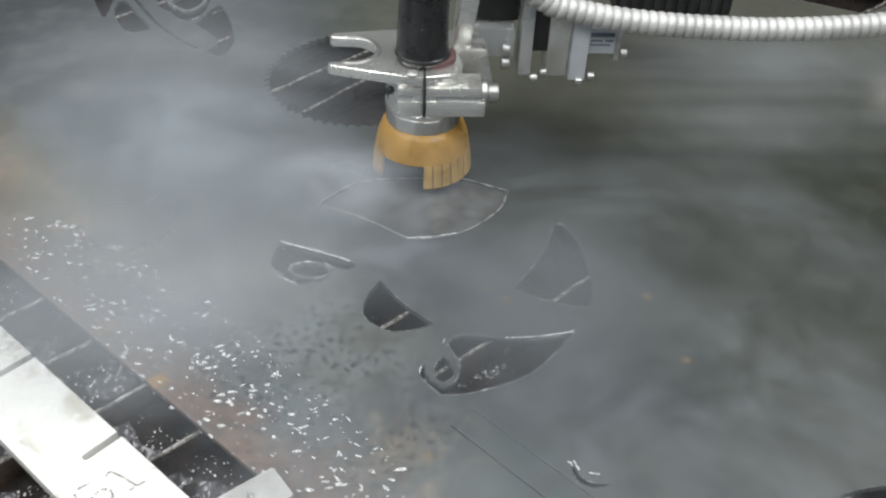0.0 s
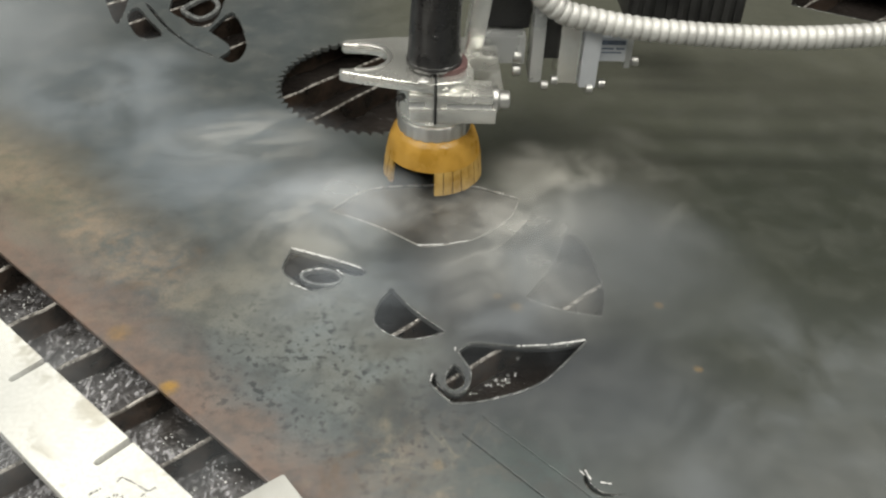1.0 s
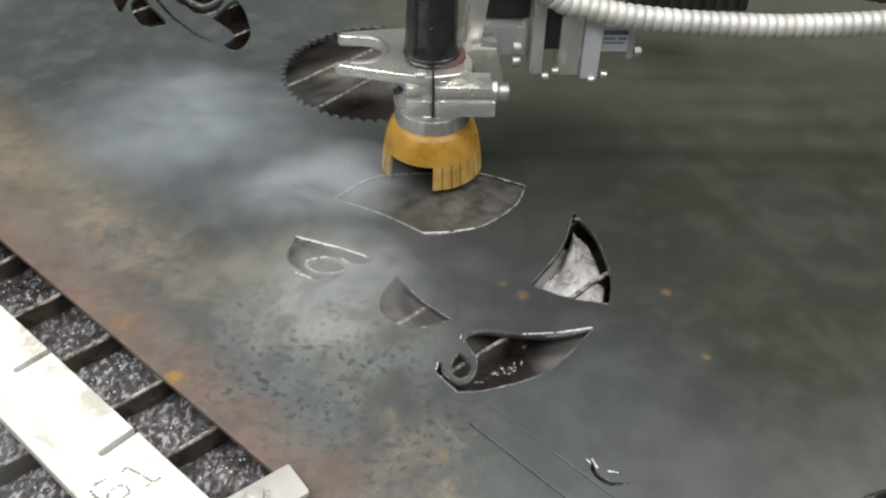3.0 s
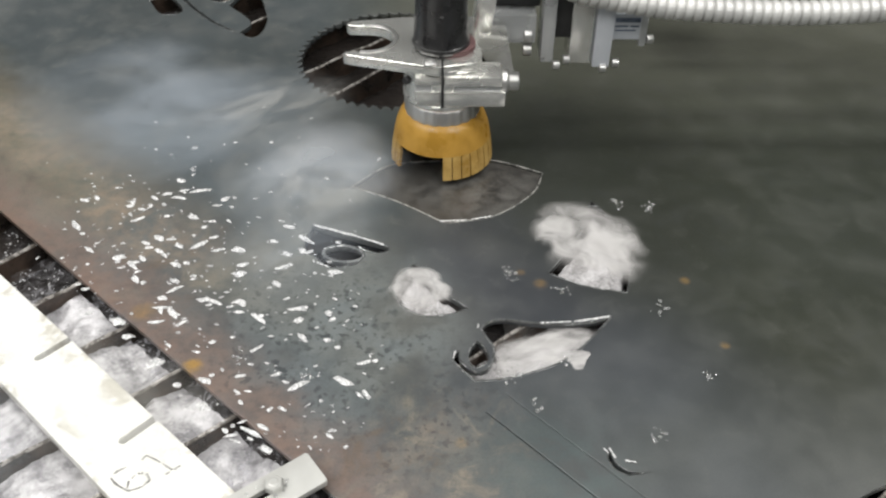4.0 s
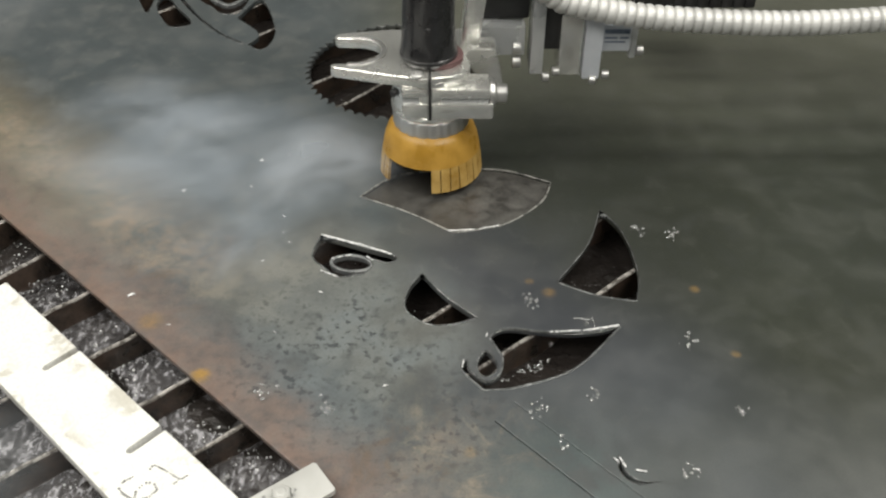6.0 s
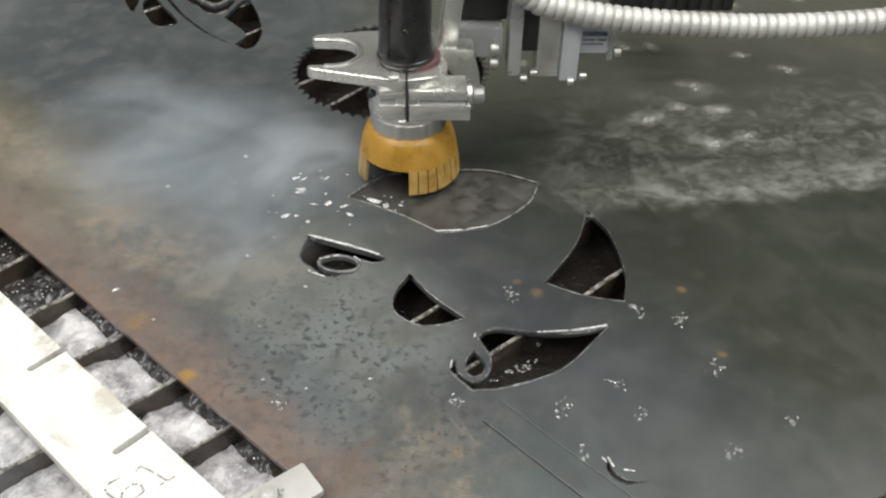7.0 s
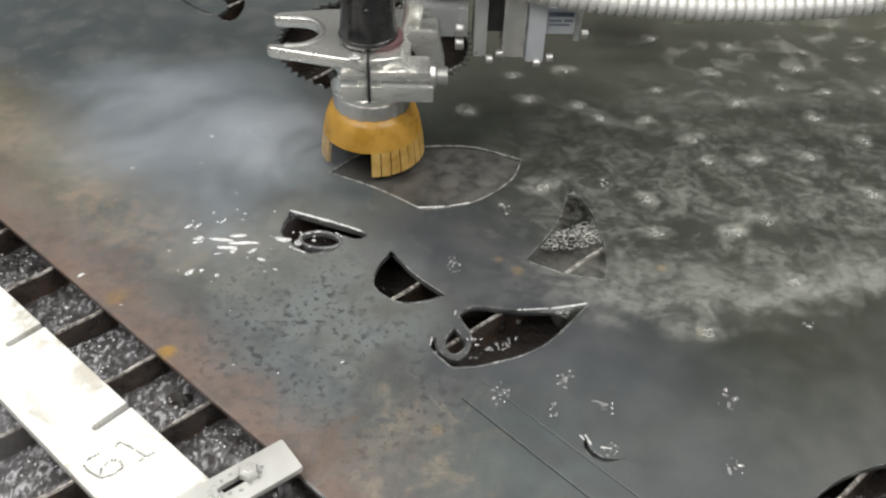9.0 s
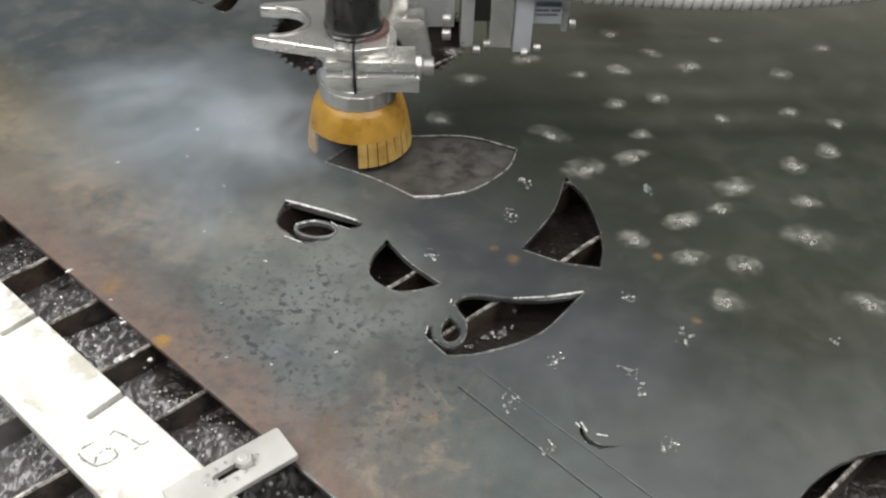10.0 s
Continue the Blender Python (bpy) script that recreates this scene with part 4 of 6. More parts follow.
        lathe(bm, [(0.0030, 0.0), (0.0034, 0.0003), (0.0034, 0.0046), (0.0028, 0.0050)], 14, Matrix.Translation((x, y, z)) @ pose(0, 0, 0, 0, 90, 0))
        part("hex_nut", bm, CHROME, head, "", True)
    bm = bmesh.new()
    block(bm, 0.0300, 0.0690, 0.045, 0.085, 0.0960, 0.16, 0.002)
    part("valve_body", bm, DARK, head, "black valve body", True)
    bm = bmesh.new()
    block(bm, 0.1600, 0.2570, 0.130, 0.20, 0.0640, 0.45, 0.002)
    housing = part("carriage_housing", bm, DARK, head, "black ribbed carriage housing", True)
    for k in range(10):
        bm = bmesh.new()
        block(bm, 0.163 + k * 0.0095, 0.168 + k * 0.0095, 0.1285, 0.1299, 0.0650, 0.44, 0.0003)
        part("rib", bm, DARK, housing)
    # armoured conduit: a wound metal hose of interlocking hoops
    bm = bmesh.new()
    path = [Vector(p) for p in ((0.058, 0.030, 0.170), (0.066, 0.022, 0.140), (0.085, 0.022, 0.1215), (0.105, 0.022, 0.1155), (0.130, 0.022, 0.1105), (0.160, 0.022, 0.1070), (0.200, 0.022, 0.1045), (0.245, 0.022, 0.1035), (0.290, 0.022, 0.1055), (0.335, 0.022, 0.1105), (0.40, 0.022, 0.125), (0.45, 0.025, 0.15), (0.48, 0.03, 0.20), (0.49, 0.04, 0.28))]
    fine = []
    for i in range(len(path) - 1):
        p0, p1, p2, p3 = path[max(i - 1, 0)], path[i], path[i + 1], path[min(i + 2, len(path) - 1)]
        for k in range(40):
            u = k / 40
            fine.append(p1 * (2 * u**3 - 3 * u**2 + 1) + (p2 - p0) * 0.5 * (u**3 - 2 * u**2 + u) + p2 * (3 * u**2 - 2 * u**3) + (p3 - p1) * 0.5 * (u**3 - u**2))
    dist, marks, step = 0.0, [], 0.0011
    for a, b in zip(fine, fine[1:]):
        seg = (b - a).length
        while len(marks) * step < dist + seg:
            u = (len(marks) * step - dist) / seg
            marks.append((a.lerp(b, u), (b - a).normalized()))
        dist += seg
    rings = []
    profile = (0.0064, 0.0082, 0.0086, 0.0086, 0.0085, 0.0082)
    for i, (p, t) in enumerate(marks):
        side = t.cross(Vector((0, 1, 0))).normalized()
        up = side.cross(t)
        rings.append([bm.verts.new(p + (side * math.cos(a) + up * math.sin(a)) * profile[i % 6]) for a in [2 * math.pi * k / 22 for k in range(22)]])
    for a, b in zip(rings, rings[1:]):
        for k in range(22):
            bm.faces.new((a[k], a[(k + 1) % 22], b[(k + 1) % 22], b[k]))
    bmesh.ops.recalc_face_normals(bm, faces=bm.faces)
    part("armoured_conduit", bm, CONDUIT, head, "bright ribbed metal conduit", False)
    tagged(head, "water jet cutting head with aluminium clamp and yellow splash guard", "cutting head")
    return head


HEAD = cutting_head()

# ---- spray, froth and drops ----
def veil_mesh(rx, ry, rise, seed, bumps=0.04):
    """A shallow billowing dome of fine spray."""
    bm = bmesh.new()
    bmesh.ops.create_grid(bm, x_segments=28, y_segments=28, size=1.0)
    off = Vector((seed * 7.3, seed * 3.1, 0))
    for v in bm.verts:
        r2 = v.co.x**2 + v.co.y**2
        h = max(0, 1 - r2 * 0.7) * (1 + bumps * noise.noise(v.co * 2.5 + off))
        v.co = Vector((v.co.x * rx, v.co.y * ry, rise * h))
    bmesh.ops.delete(bm, geom=[v for v in bm.verts if (v.co.x / rx)**2 + (v.co.y / ry)**2 > 1.1], context="VERTS")
    return bm


def mist(rx, ry, rise, material, seed, label):
    ob = part("spray_mist", veil_mesh(rx, ry, rise * 0.4, seed), material, None, "", True)
    ob.visible_shadow = False
    tagged(ob, label, "mist", "drifting spray", "stuff")
    return ob


def glide(ob, rows):
    """rows of seconds, x, y, z and turn."""
    walk(ob, [(t, pose(x, y, z, 0, 0, a)) for t, x, y, z, a in rows])


SPRAY = [
    ((0.088, 0.08, 0.03, MIST_THICK, 1, "pale grey spray mist hanging beside the yellow guard"),
     [(0, -0.042, 0.517, 0.012, 0), (1, -0.053, 0.498, 0.012, 10), (2, -0.054, 0.517, 0.012, 20), (3.5, -0.073, 0.503, 0.012, 35), (4.5, -0.084, 0.519, 0.012, 50), (5.5, -0.086, 0.525, 0.012, 60), (7, -0.090, 0.532, 0.012, 80), (8, -0.092, 0.528, 0.012, 95), (9, -0.095, 0.522, 0.012, 105), (10, -0.096, 0.526, 0.012, 120)]),
    ((0.125, 0.105, 0.035, MIST_THIN, 2, "pale grey spray mist hanging beside the yellow guard"),
     [(0, -0.118, 0.560, 0.016, 0), (1, -0.124, 0.539, 0.016, 8), (2, -0.115, 0.560, 0.016, 14), (3.5, -0.162, 0.574, 0.016, 20), (4.5, -0.154, 0.541, 0.016, 30), (5.5, -0.162, 0.534, 0.016, 38), (7, -0.153, 0.522, 0.016, 50), (8, -0.147, 0.546, 0.016, 58), (9, -0.154, 0.539, 0.016, 66), (10, -0.152, 0.548, 0.016, 75)]),
    ((0.12, 0.14, 0.03, MIST_THIN, 3, "thin bluish spray mist drifting over the steel sheet"),
     [(0, -0.192, 0.554, 0.02, 0), (1, -0.233, 0.615, 0.02, 10), (2, -0.160, 0.555, 0.02, 20), (3.5, -0.193, 0.570, 0.02, 30), (4.5, -0.221, 0.584, 0.02, 40), (5.5, -0.203, 0.543, 0.02, 48), (7, -0.190, 0.555, 0.02, 58), (8, -0.175, 0.540, 0.02, 66), (9, -0.170, 0.545, 0.02, 76), (10, -0.165, 0.535, 0.02, 84)]),
    ((0.085, 0.07, 0.02, MIST_THIN, 4, "pale grey spray mist hanging beside the yellow guard"),
     [(0, -0.135, 0.387, 0.01, 0), (0.5, -0.103, 0.392, 0.01, 4), (1, -0.044, 0.413, 0.01, 8), (2, -0.030, 0.418, 0.01, 16), (3.5, -0.064, 0.407, 0.01, 24), (4.5, -0.110, 0.465, 0.01, 34), (5.5, -0.130, 0.455, 0.01, 44), (7, -0.120, 0.445, 0.01, 54), (8, -0.125, 0.450, 0.01, 64), (9, -0.125, 0.440, 0.01, 74), (10, -0.130, 0.435, 0.01, 84)]),
    ((0.26, 0.22, 0.05, MIST_PALL, 5, "dense grey spray fog drifting over the sheet"),
     [(0, 0.100, 0.405, 0.03, 0), (0.4, 0.170, 0.439, 0.03, 8), (0.7, 0.364, 0.507, 0.03, 14), (1, 0.667, 0.552, 0.03, 20), (10, 0.971, 0.487, 0.03, 30)]),
    ((0.21, 0.17, 0.05, MIST_HAZE, 6, "dense grey spray fog drifting over the sheet"),
     [(0, -0.126, 0.443, 0.025, 40), (0.5, -0.168, 0.523, 0.025, 46), (0.8, -0.258, 0.641, 0.025, 50), (1.2, -0.516, 0.720, 0.025, 56), (2, -0.790, 0.749, 0.025, 60), (10, -0.919, 0.663, 0.025, 65)]),
    ((0.18, 0.15, 0.04, MIST_PALL, 7, "dense grey spray fog drifting over the sheet"),
     [(0, -0.024, 0.286, 0.02, 70), (0.5, -0.036, 0.284, 0.02, 75), (0.9, -0.057, 0.222, 0.02, 80), (1.4, -0.065, 0.111, 0.02, 84), (10, -0.069, 0.051, 0.02, 90)]),
    ((0.24, 0.24, 0.05, MIST_HAZE, 8, "dense grey spray fog drifting over the sheet"),
     [(0, -0.165, 0.635, 0.03, 10), (0.5, -0.170, 0.655, 0.03, 16), (0.75, -0.265, 0.721, 0.03, 20), (1, -0.432, 0.783, 0.03, 22), (1.5, -0.530, 0.797, 0.03, 26), (10, -0.514, 0.703, 0.03, 30)]),
    ((0.24, 0.20, 0.05, MIST_HAZE, 9, "dense grey spray fog drifting over the sheet"),
     [(0, 0.291, 0.628, 0.03, 20), (0.4, 0.242, 0.568, 0.03, 26), (0.7, 0.348, 0.625, 0.03, 32), (1, 0.550, 0.651, 0.03, 38), (10, 0.757, 0.571, 0.03, 55)]),
    ((0.17, 0.13, 0.04, MIST_HAZE, 10, "dense grey spray fog drifting over the sheet"),
     [(0, -0.150, 0.372, 0.02, 20), (0.4, -0.135, 0.365, 0.02, 26), (0.7, -0.192, 0.305, 0.02, 32), (1, -0.261, 0.267, 0.02, 36), (1.3, -0.285, 0.236, 0.02, 38), (10, -0.274, 0.201, 0.02, 44)]),
    ((0.12, 0.10, 0.04, MIST_PALL, 11, "dense grey spray fog drifting over the sheet"),
     [(0, 0.005, 0.450, 0.02, 30), (0.5, -0.003, 0.412, 0.02, 36), (1, 0.059, 0.403, 0.02, 44), (1.5, 0.077, 0.343, 0.02, 50), (2, 0.129, 0.325, 0.02, 56), (2.6, 0.183, 0.189, 0.02, 60), (10, 0.197, 0.060, 0.02, 66)]),
    ((0.105, 0.08, 0.025, MIST_WARM, 12, "warm grey puffs of spray blown across the sheet"),
     [(0, -0.043, 0.513, -0.05, 0), (0.5, -0.059, 0.510, -0.03, 8), (0.75, -0.066, 0.507, -0.012, 14), (0.9, -0.072, 0.491, 0.01, 18), (1.5, -0.066, 0.495, 0.01, 24), (2, -0.064, 0.490, 0.01, 30), (3.3, -0.074, 0.379, 0.01, 50), (3.6, -0.070, 0.377, 0.01, 56), (4, -0.095, 0.499, 0.01, 62), (4.25, -0.115, 0.53, 0.0, 70), (4.5, -0.13, 0.55, -0.018, 76), (4.8, -0.14, 0.56, -0.06, 78), (10, -0.14, 0.56, -0.06, 80)]),
    ((0.115, 0.095, 0.035, MIST_PLUME, 13, "warm grey puffs of spray blown across the sheet"),
     [(0, 0.113, 0.476, -0.06, 60), (0.55, 0.080, 0.470, -0.06, 66), (0.8, 0.060, 0.462, 0.008, 74), (1.0, 0.075, 0.458, 0.012, 76), (1.25, 0.105, 0.452, 0.012, 80), (1.4, 0.116, 0.43, 0.004, 82), (1.5, 0.124, 0.41, -0.024, 84), (1.65, 0.135, 0.39, -0.06, 88), (10, 0.14, 0.39, -0.06, 125)]),
    ((0.09, 0.055, 0.02, MIST_WARM, 14, "warm grey puffs of spray blown across the sheet"),
     [(0, -0.143, 0.600, -0.05, 15), (0.5, -0.145, 0.608, -0.03, 18), (0.9, -0.128, 0.586, 0.01, 20), (1.5, -0.112, 0.579, 0.01, 22), (2, -0.106, 0.589, 0.01, 26), (3.3, -0.031, 0.674, 0.01, 30), (3.6, -0.048, 0.660, 0.01, 36), (4, -0.123, 0.592, 0.01, 44), (4.3, -0.14, 0.60, -0.002, 50), (4.6, -0.15, 0.605, -0.05, 54), (10, -0.15, 0.605, -0.06, 60)]),
    ((0.11, 0.10, 0.03, MIST_WARM, 15, "warm grey puffs of spray blown across the sheet"),
     [(0, 0.461, 0.627, 0.012, 5), (0.5, 0.283, 0.553, 0.012, 15), (1, 0.131, 0.529, 0.012, 30), (1.5, 0.121, 0.564, 0.012, 40), (1.7, 0.128, 0.574, 0.0, 46), (2.0, 0.135, 0.58, -0.022, 50), (2.4, 0.14, 0.59, -0.06, 56), (10, 0.14, 0.59, -0.06, 70)]),
    ((0.13, 0.13, 0.03, MIST_FOG, 16, "dense grey spray fog drifting over the sheet"),
     [(0, 0.076, 0.392, 0.015, 0), (0.5, 0.081, 0.414, 0.015, 6), (1, 0.113, 0.436, 0.015, 12), (1.5, 0.115, 0.440, 0.012, 18), (2, 0.095, 0.430, 0.012, 24), (2.3, 0.110, 0.430, 0.004, 30), (2.6, 0.130, 0.43, -0.018, 34), (2.9, 0.15, 0.43, -0.06, 36), (10, 0.15, 0.43, -0.06, 40)]),
    ((0.10, 0.085, 0.03, MIST_DENSE, 17, "brownish spray thrown up round the cut openings"),
     [(0, -0.019, 0.398, -0.05, 0), (2.8, -0.030, 0.393, -0.05, 0), (3.15, -0.028, 0.385, 0.008, 6), (3.5, -0.019, 0.383, 0.012, 12), (3.7, -0.019, 0.388, 0.008, 18), (3.95, -0.018, 0.394, -0.014, 24), (4.4, -0.024, 0.391, -0.05, 30), (10, -0.002, 0.373, -0.05, 30)]),
    ((0.06, 0.05, 0.02, MIST_DENSE, 18, "brownish spray thrown up round the cut openings"),
     [(0, 0.141, 0.378, -0.05, 40), (2.8, 0.128, 0.374, -0.05, 40), (3.15, 0.103, 0.364, 0.008, 44), (3.5, 0.113, 0.357, 0.008, 50), (3.8, 0.121, 0.358, -0.004, 54), (4.2, 0.115, 0.356, -0.05, 60), (10, 0.131, 0.338, -0.05, 60)]),
    ((0.16, 0.14, 0.03, MIST_PALL, 19, "dense grey spray fog drifting over the sheet"),
     [(0, 0.155, 0.296, 0.015, 0), (0.5, 0.181, 0.310, 0.015, 6), (1, 0.195, 0.300, 0.015, 12), (1.5, 0.165, 0.285, 0.012, 18), (2, 0.215, 0.265, 0.01, 24), (2.5, 0.35, 0.18, 0.01, 27), (10, 0.390, 0.261, 0.01, 30)]),
    ((0.11, 0.09, 0.03, MIST_DENSE, 20, "pale spray hanging over the toothed round opening"),
     [(0, -0.009, 0.735, -0.05, 0), (2.8, -0.025, 0.720, -0.05, 0), (3.1, -0.031, 0.701, 0.008, 6), (3.4, -0.047, 0.691, 0.008, 12), (3.6, -0.063, 0.686, 0.006, 18), (3.8, -0.091, 0.693, -0.008, 24), (4.1, -0.101, 0.688, -0.05, 30), (10, -0.073, 0.647, -0.05, 30)]),
    ((0.12, 0.075, 0.03, MIST_WARM, 21, "white spray bursting up between the tank slats"),
     [(0, -0.160, 0.311, -0.05, -40), (3.3, -0.170, 0.305, -0.05, -40), (3.6, -0.161, 0.294, 0.012, -40), (4, -0.164, 0.283, 0.018, -38), (4.3, -0.173, 0.283, 0.016, -36), (4.6, -0.188, 0.288, 0.004, -34), (5, -0.193, 0.288, -0.05, -34), (10, -0.167, 0.275, -0.05, -34)]),
]

# foam clusters: where they float after the first swash, until the second sweeps them on, and at the end
RAFT_A = [(0.120, 0.343), (0.117, 0.302), (0.134, 0.298), (0.178, 0.294), (0.087, 0.313), (0.064, 0.327), (-0.050, 0.315), (0.048, 0.411), (0.090, 0.280), (0.148, 0.333), (0.174, 0.324), (0.215, 0.299), (0.064, 0.457), (0.275, 0.511), (0.255, 0.470), (0.288, 0.444), (0.202, 0.414), (0.182, 0.381), (0.213, 0.377), (0.153, 0.363), (0.226, 0.339), (0.197, 0.328), (0.155, 0.485), (0.178, 0.485), (0.132, 0.510), (0.191, 0.531), (0.183, 0.583), (0.187, 0.606), (0.271, 0.572), (0.229, 0.651), (0.105, 0.650), (0.072, 0.636), (0.134, 0.563), (0.102, 0.563), (0.296, 0.680), (0.355, 0.635), (0.344, 0.676), (0.204, 0.740), (0.335, 0.748), (0.088, 0.590), (0.309, 0.609), (0.293, 0.747), (0.366, 0.706), (0.344, 0.589), (0.310, 0.648), (0.257, 0.539)]
RAFT_MID = [(0.082, 0.475), (0.119, 0.301), (0.116, 0.279), (0.141, 0.266), (0.073, 0.292), (0.039, 0.398), (0.038, 0.322), (0.046, 0.443), (0.088, 0.283), (0.116, 0.345), (0.164, 0.293), (0.199, 0.292), (0.121, 0.527), (0.272, 0.576), (0.274, 0.559), (0.332, 0.528), (0.255, 0.475), (0.161, 0.460), (0.241, 0.443), (0.130, 0.508), (0.279, 0.391), (0.177, 0.341), (0.133, 0.556), (0.170, 0.513), (0.104, 0.582), (0.181, 0.572), (0.185, 0.593), (0.206, 0.662), (0.245, 0.623), (0.232, 0.642), (0.150, 0.650), (0.045, 0.638), (0.133, 0.598), (0.081, 0.584), (0.239, 0.699), (0.357, 0.624), (0.328, 0.683), (0.193, 0.713), (0.381, 0.734), (0.099, 0.634), (0.307, 0.577), (0.318, 0.730), (0.375, 0.683), (0.345, 0.579), (0.317, 0.641), (0.224, 0.578)]
RAFT_B = [(0.047, 0.448), (0.106, 0.289), (0.115, 0.266), (0.152, 0.265), (0.030, 0.315), (0.049, 0.349), (0.040, 0.328), (0.038, 0.402), (0.067, 0.290), (0.085, 0.308), (0.183, 0.276), (0.255, 0.338), (0.130, 0.508), (0.275, 0.578), (0.308, 0.574), (0.333, 0.530), (0.252, 0.477), (0.160, 0.462), (0.231, 0.441), (0.079, 0.478), (0.266, 0.376), (0.162, 0.324), (0.143, 0.596), (0.168, 0.512), (0.122, 0.604), (0.221, 0.589), (0.210, 0.617), (0.255, 0.635), (0.270, 0.606), (0.298, 0.640), (0.112, 0.651), (0.054, 0.603), (0.179, 0.596), (0.070, 0.611), (0.282, 0.681), (0.378, 0.641), (0.333, 0.658), (0.235, 0.700), (0.374, 0.707), (0.092, 0.637), (0.337, 0.606), (0.329, 0.692), (0.381, 0.673), (0.353, 0.598), (0.337, 0.632), (0.233, 0.566)]
RAFT_SWEPT = [(0.081, 0.502), (0.101, 0.329), (0.090, 0.293), (0.179, 0.271), (0.072, 0.315), (0.138, 0.410), (0.033, 0.387), (0.012, 0.433), (0.084, 0.319), (0.086, 0.346), (0.158, 0.353), (0.210, 0.402), (0.139, 0.496), (0.220, 0.475), (0.267, 0.488), (0.303, 0.449), (0.219, 0.443), (0.161, 0.431), (0.191, 0.457), (0.102, 0.516), (0.201, 0.431), (0.183, 0.400), (0.140, 0.570), (0.150, 0.451), (0.137, 0.593), (0.194, 0.513), (0.179, 0.631), (0.236, 0.668), (0.236, 0.603), (0.296, 0.616), (0.137, 0.652), (0.034, 0.572), (0.180, 0.563), (0.114, 0.601), (0.258, 0.712), (0.369, 0.609), (0.303, 0.660), (0.175, 0.716), (0.413, 0.711), (0.069, 0.647), (0.278, 0.564), (0.338, 0.680), (0.367, 0.680), (0.320, 0.504), (0.327, 0.612), (0.190, 0.484)]
RAFT_C = [(0.081, 0.489), (0.122, 0.323), (0.072, 0.272), (0.134, 0.273), (0.056, 0.302), (0.132, 0.380), (0.016, 0.417), (0.067, 0.454), (0.126, 0.309), (0.083, 0.330), (0.158, 0.348), (0.244, 0.344), (0.164, 0.484), (0.225, 0.483), (0.268, 0.468), (0.274, 0.372), (0.258, 0.430), (0.177, 0.412), (0.181, 0.447), (0.124, 0.503), (0.209, 0.405), (0.188, 0.374), (0.103, 0.545), (0.144, 0.429), (0.160, 0.587), (0.160, 0.517), (0.137, 0.629), (0.170, 0.636), (0.192, 0.595), (0.236, 0.568), (0.096, 0.651), (0.025, 0.564), (0.172, 0.547), (0.049, 0.620), (0.201, 0.665), (0.322, 0.562), (0.229, 0.643), (0.173, 0.695), (0.350, 0.675), (0.036, 0.663), (0.272, 0.509), (0.261, 0.687), (0.301, 0.633), (0.305, 0.527), (0.292, 0.577), (0.208, 0.460)]
RAFT_EARLY = [(0.131, 0.481), (0.083, 0.396), (0.080, 0.338), (0.123, 0.284), (0.050, 0.326), (-0.065, 0.326), (-0.105, 0.340), (0.052, 0.409), (0.060, 0.304), (0.152, 0.478), (0.141, 0.380), (0.159, 0.326)]
BURST_ROWS = [
    [(0, 0.1027, 0.4696, -0.04, 0), (2.9, 0.0882, 0.4623, -0.04, 0), (3.2, 0.0862, 0.4599, 0.004, 0), (3.3, 0.0855, 0.4591, 0.005, 5), (3.5, 0.0866, 0.4460, 0.003, 15), (3.7, 0.1036, 0.4554, 0.001, 25), (3.9, 0.1025, 0.4532, -0.0005, 35), (4.1, 0.0995, 0.4457, -0.003, 40), (4.3, 0.1040, 0.443, -0.0085, 45), (4.4, 0.1040, 0.4400, -0.012, 45), (4.7, 0.0883, 0.4376, -0.04, 50), (10, 0.1099, 0.4177, -0.04, 50)],
    [(0, -0.0073, 0.4038, -0.04, 0), (3, -0.0073, 0.4038, -0.04, 0), (3.4, -0.0099, 0.4082, 0.002, 0), (4, -0.0083, 0.4027, 0.001, 10), (4.3, -0.0064, 0.3957, -0.006, 20), (4.6, -0.0064, 0.3957, -0.04, 20), (10, -0.0064, 0.3957, -0.04, 20)],
    [(0, 0.0658, 0.3525, -0.04, 10), (3, 0.0658, 0.3525, -0.04, 10), (3.4, 0.0694, 0.3652, 0.001, 10), (3.7, 0.0698, 0.36, -0.002, 12), (4, 0.0700, 0.3545, -0.0055, 14), (4.3, 0.0630, 0.3530, -0.0055, 15), (4.5, 0.0591, 0.3499, -0.020, 16), (4.9, 0.0595, 0.3543, -0.03, 18), (10, 0.0595, 0.3543, -0.04, 18)],
    [(0, 0.0907, 0.4183, -0.06, 0), (3.1, 0.0772, 0.4216, -0.06, 0), (3.3, 0.0729, 0.4255, -0.014, 0), (3.4, 0.0700, 0.4195, 0.006, 0), (3.5, 0.0737, 0.4084, 0.006, 10), (3.6, 0.0768, 0.4000, -0.002, 16), (3.75, 0.0778, 0.3937, -0.03, 20), (10, 0.0884, 0.3709, -0.06, 20)],
]

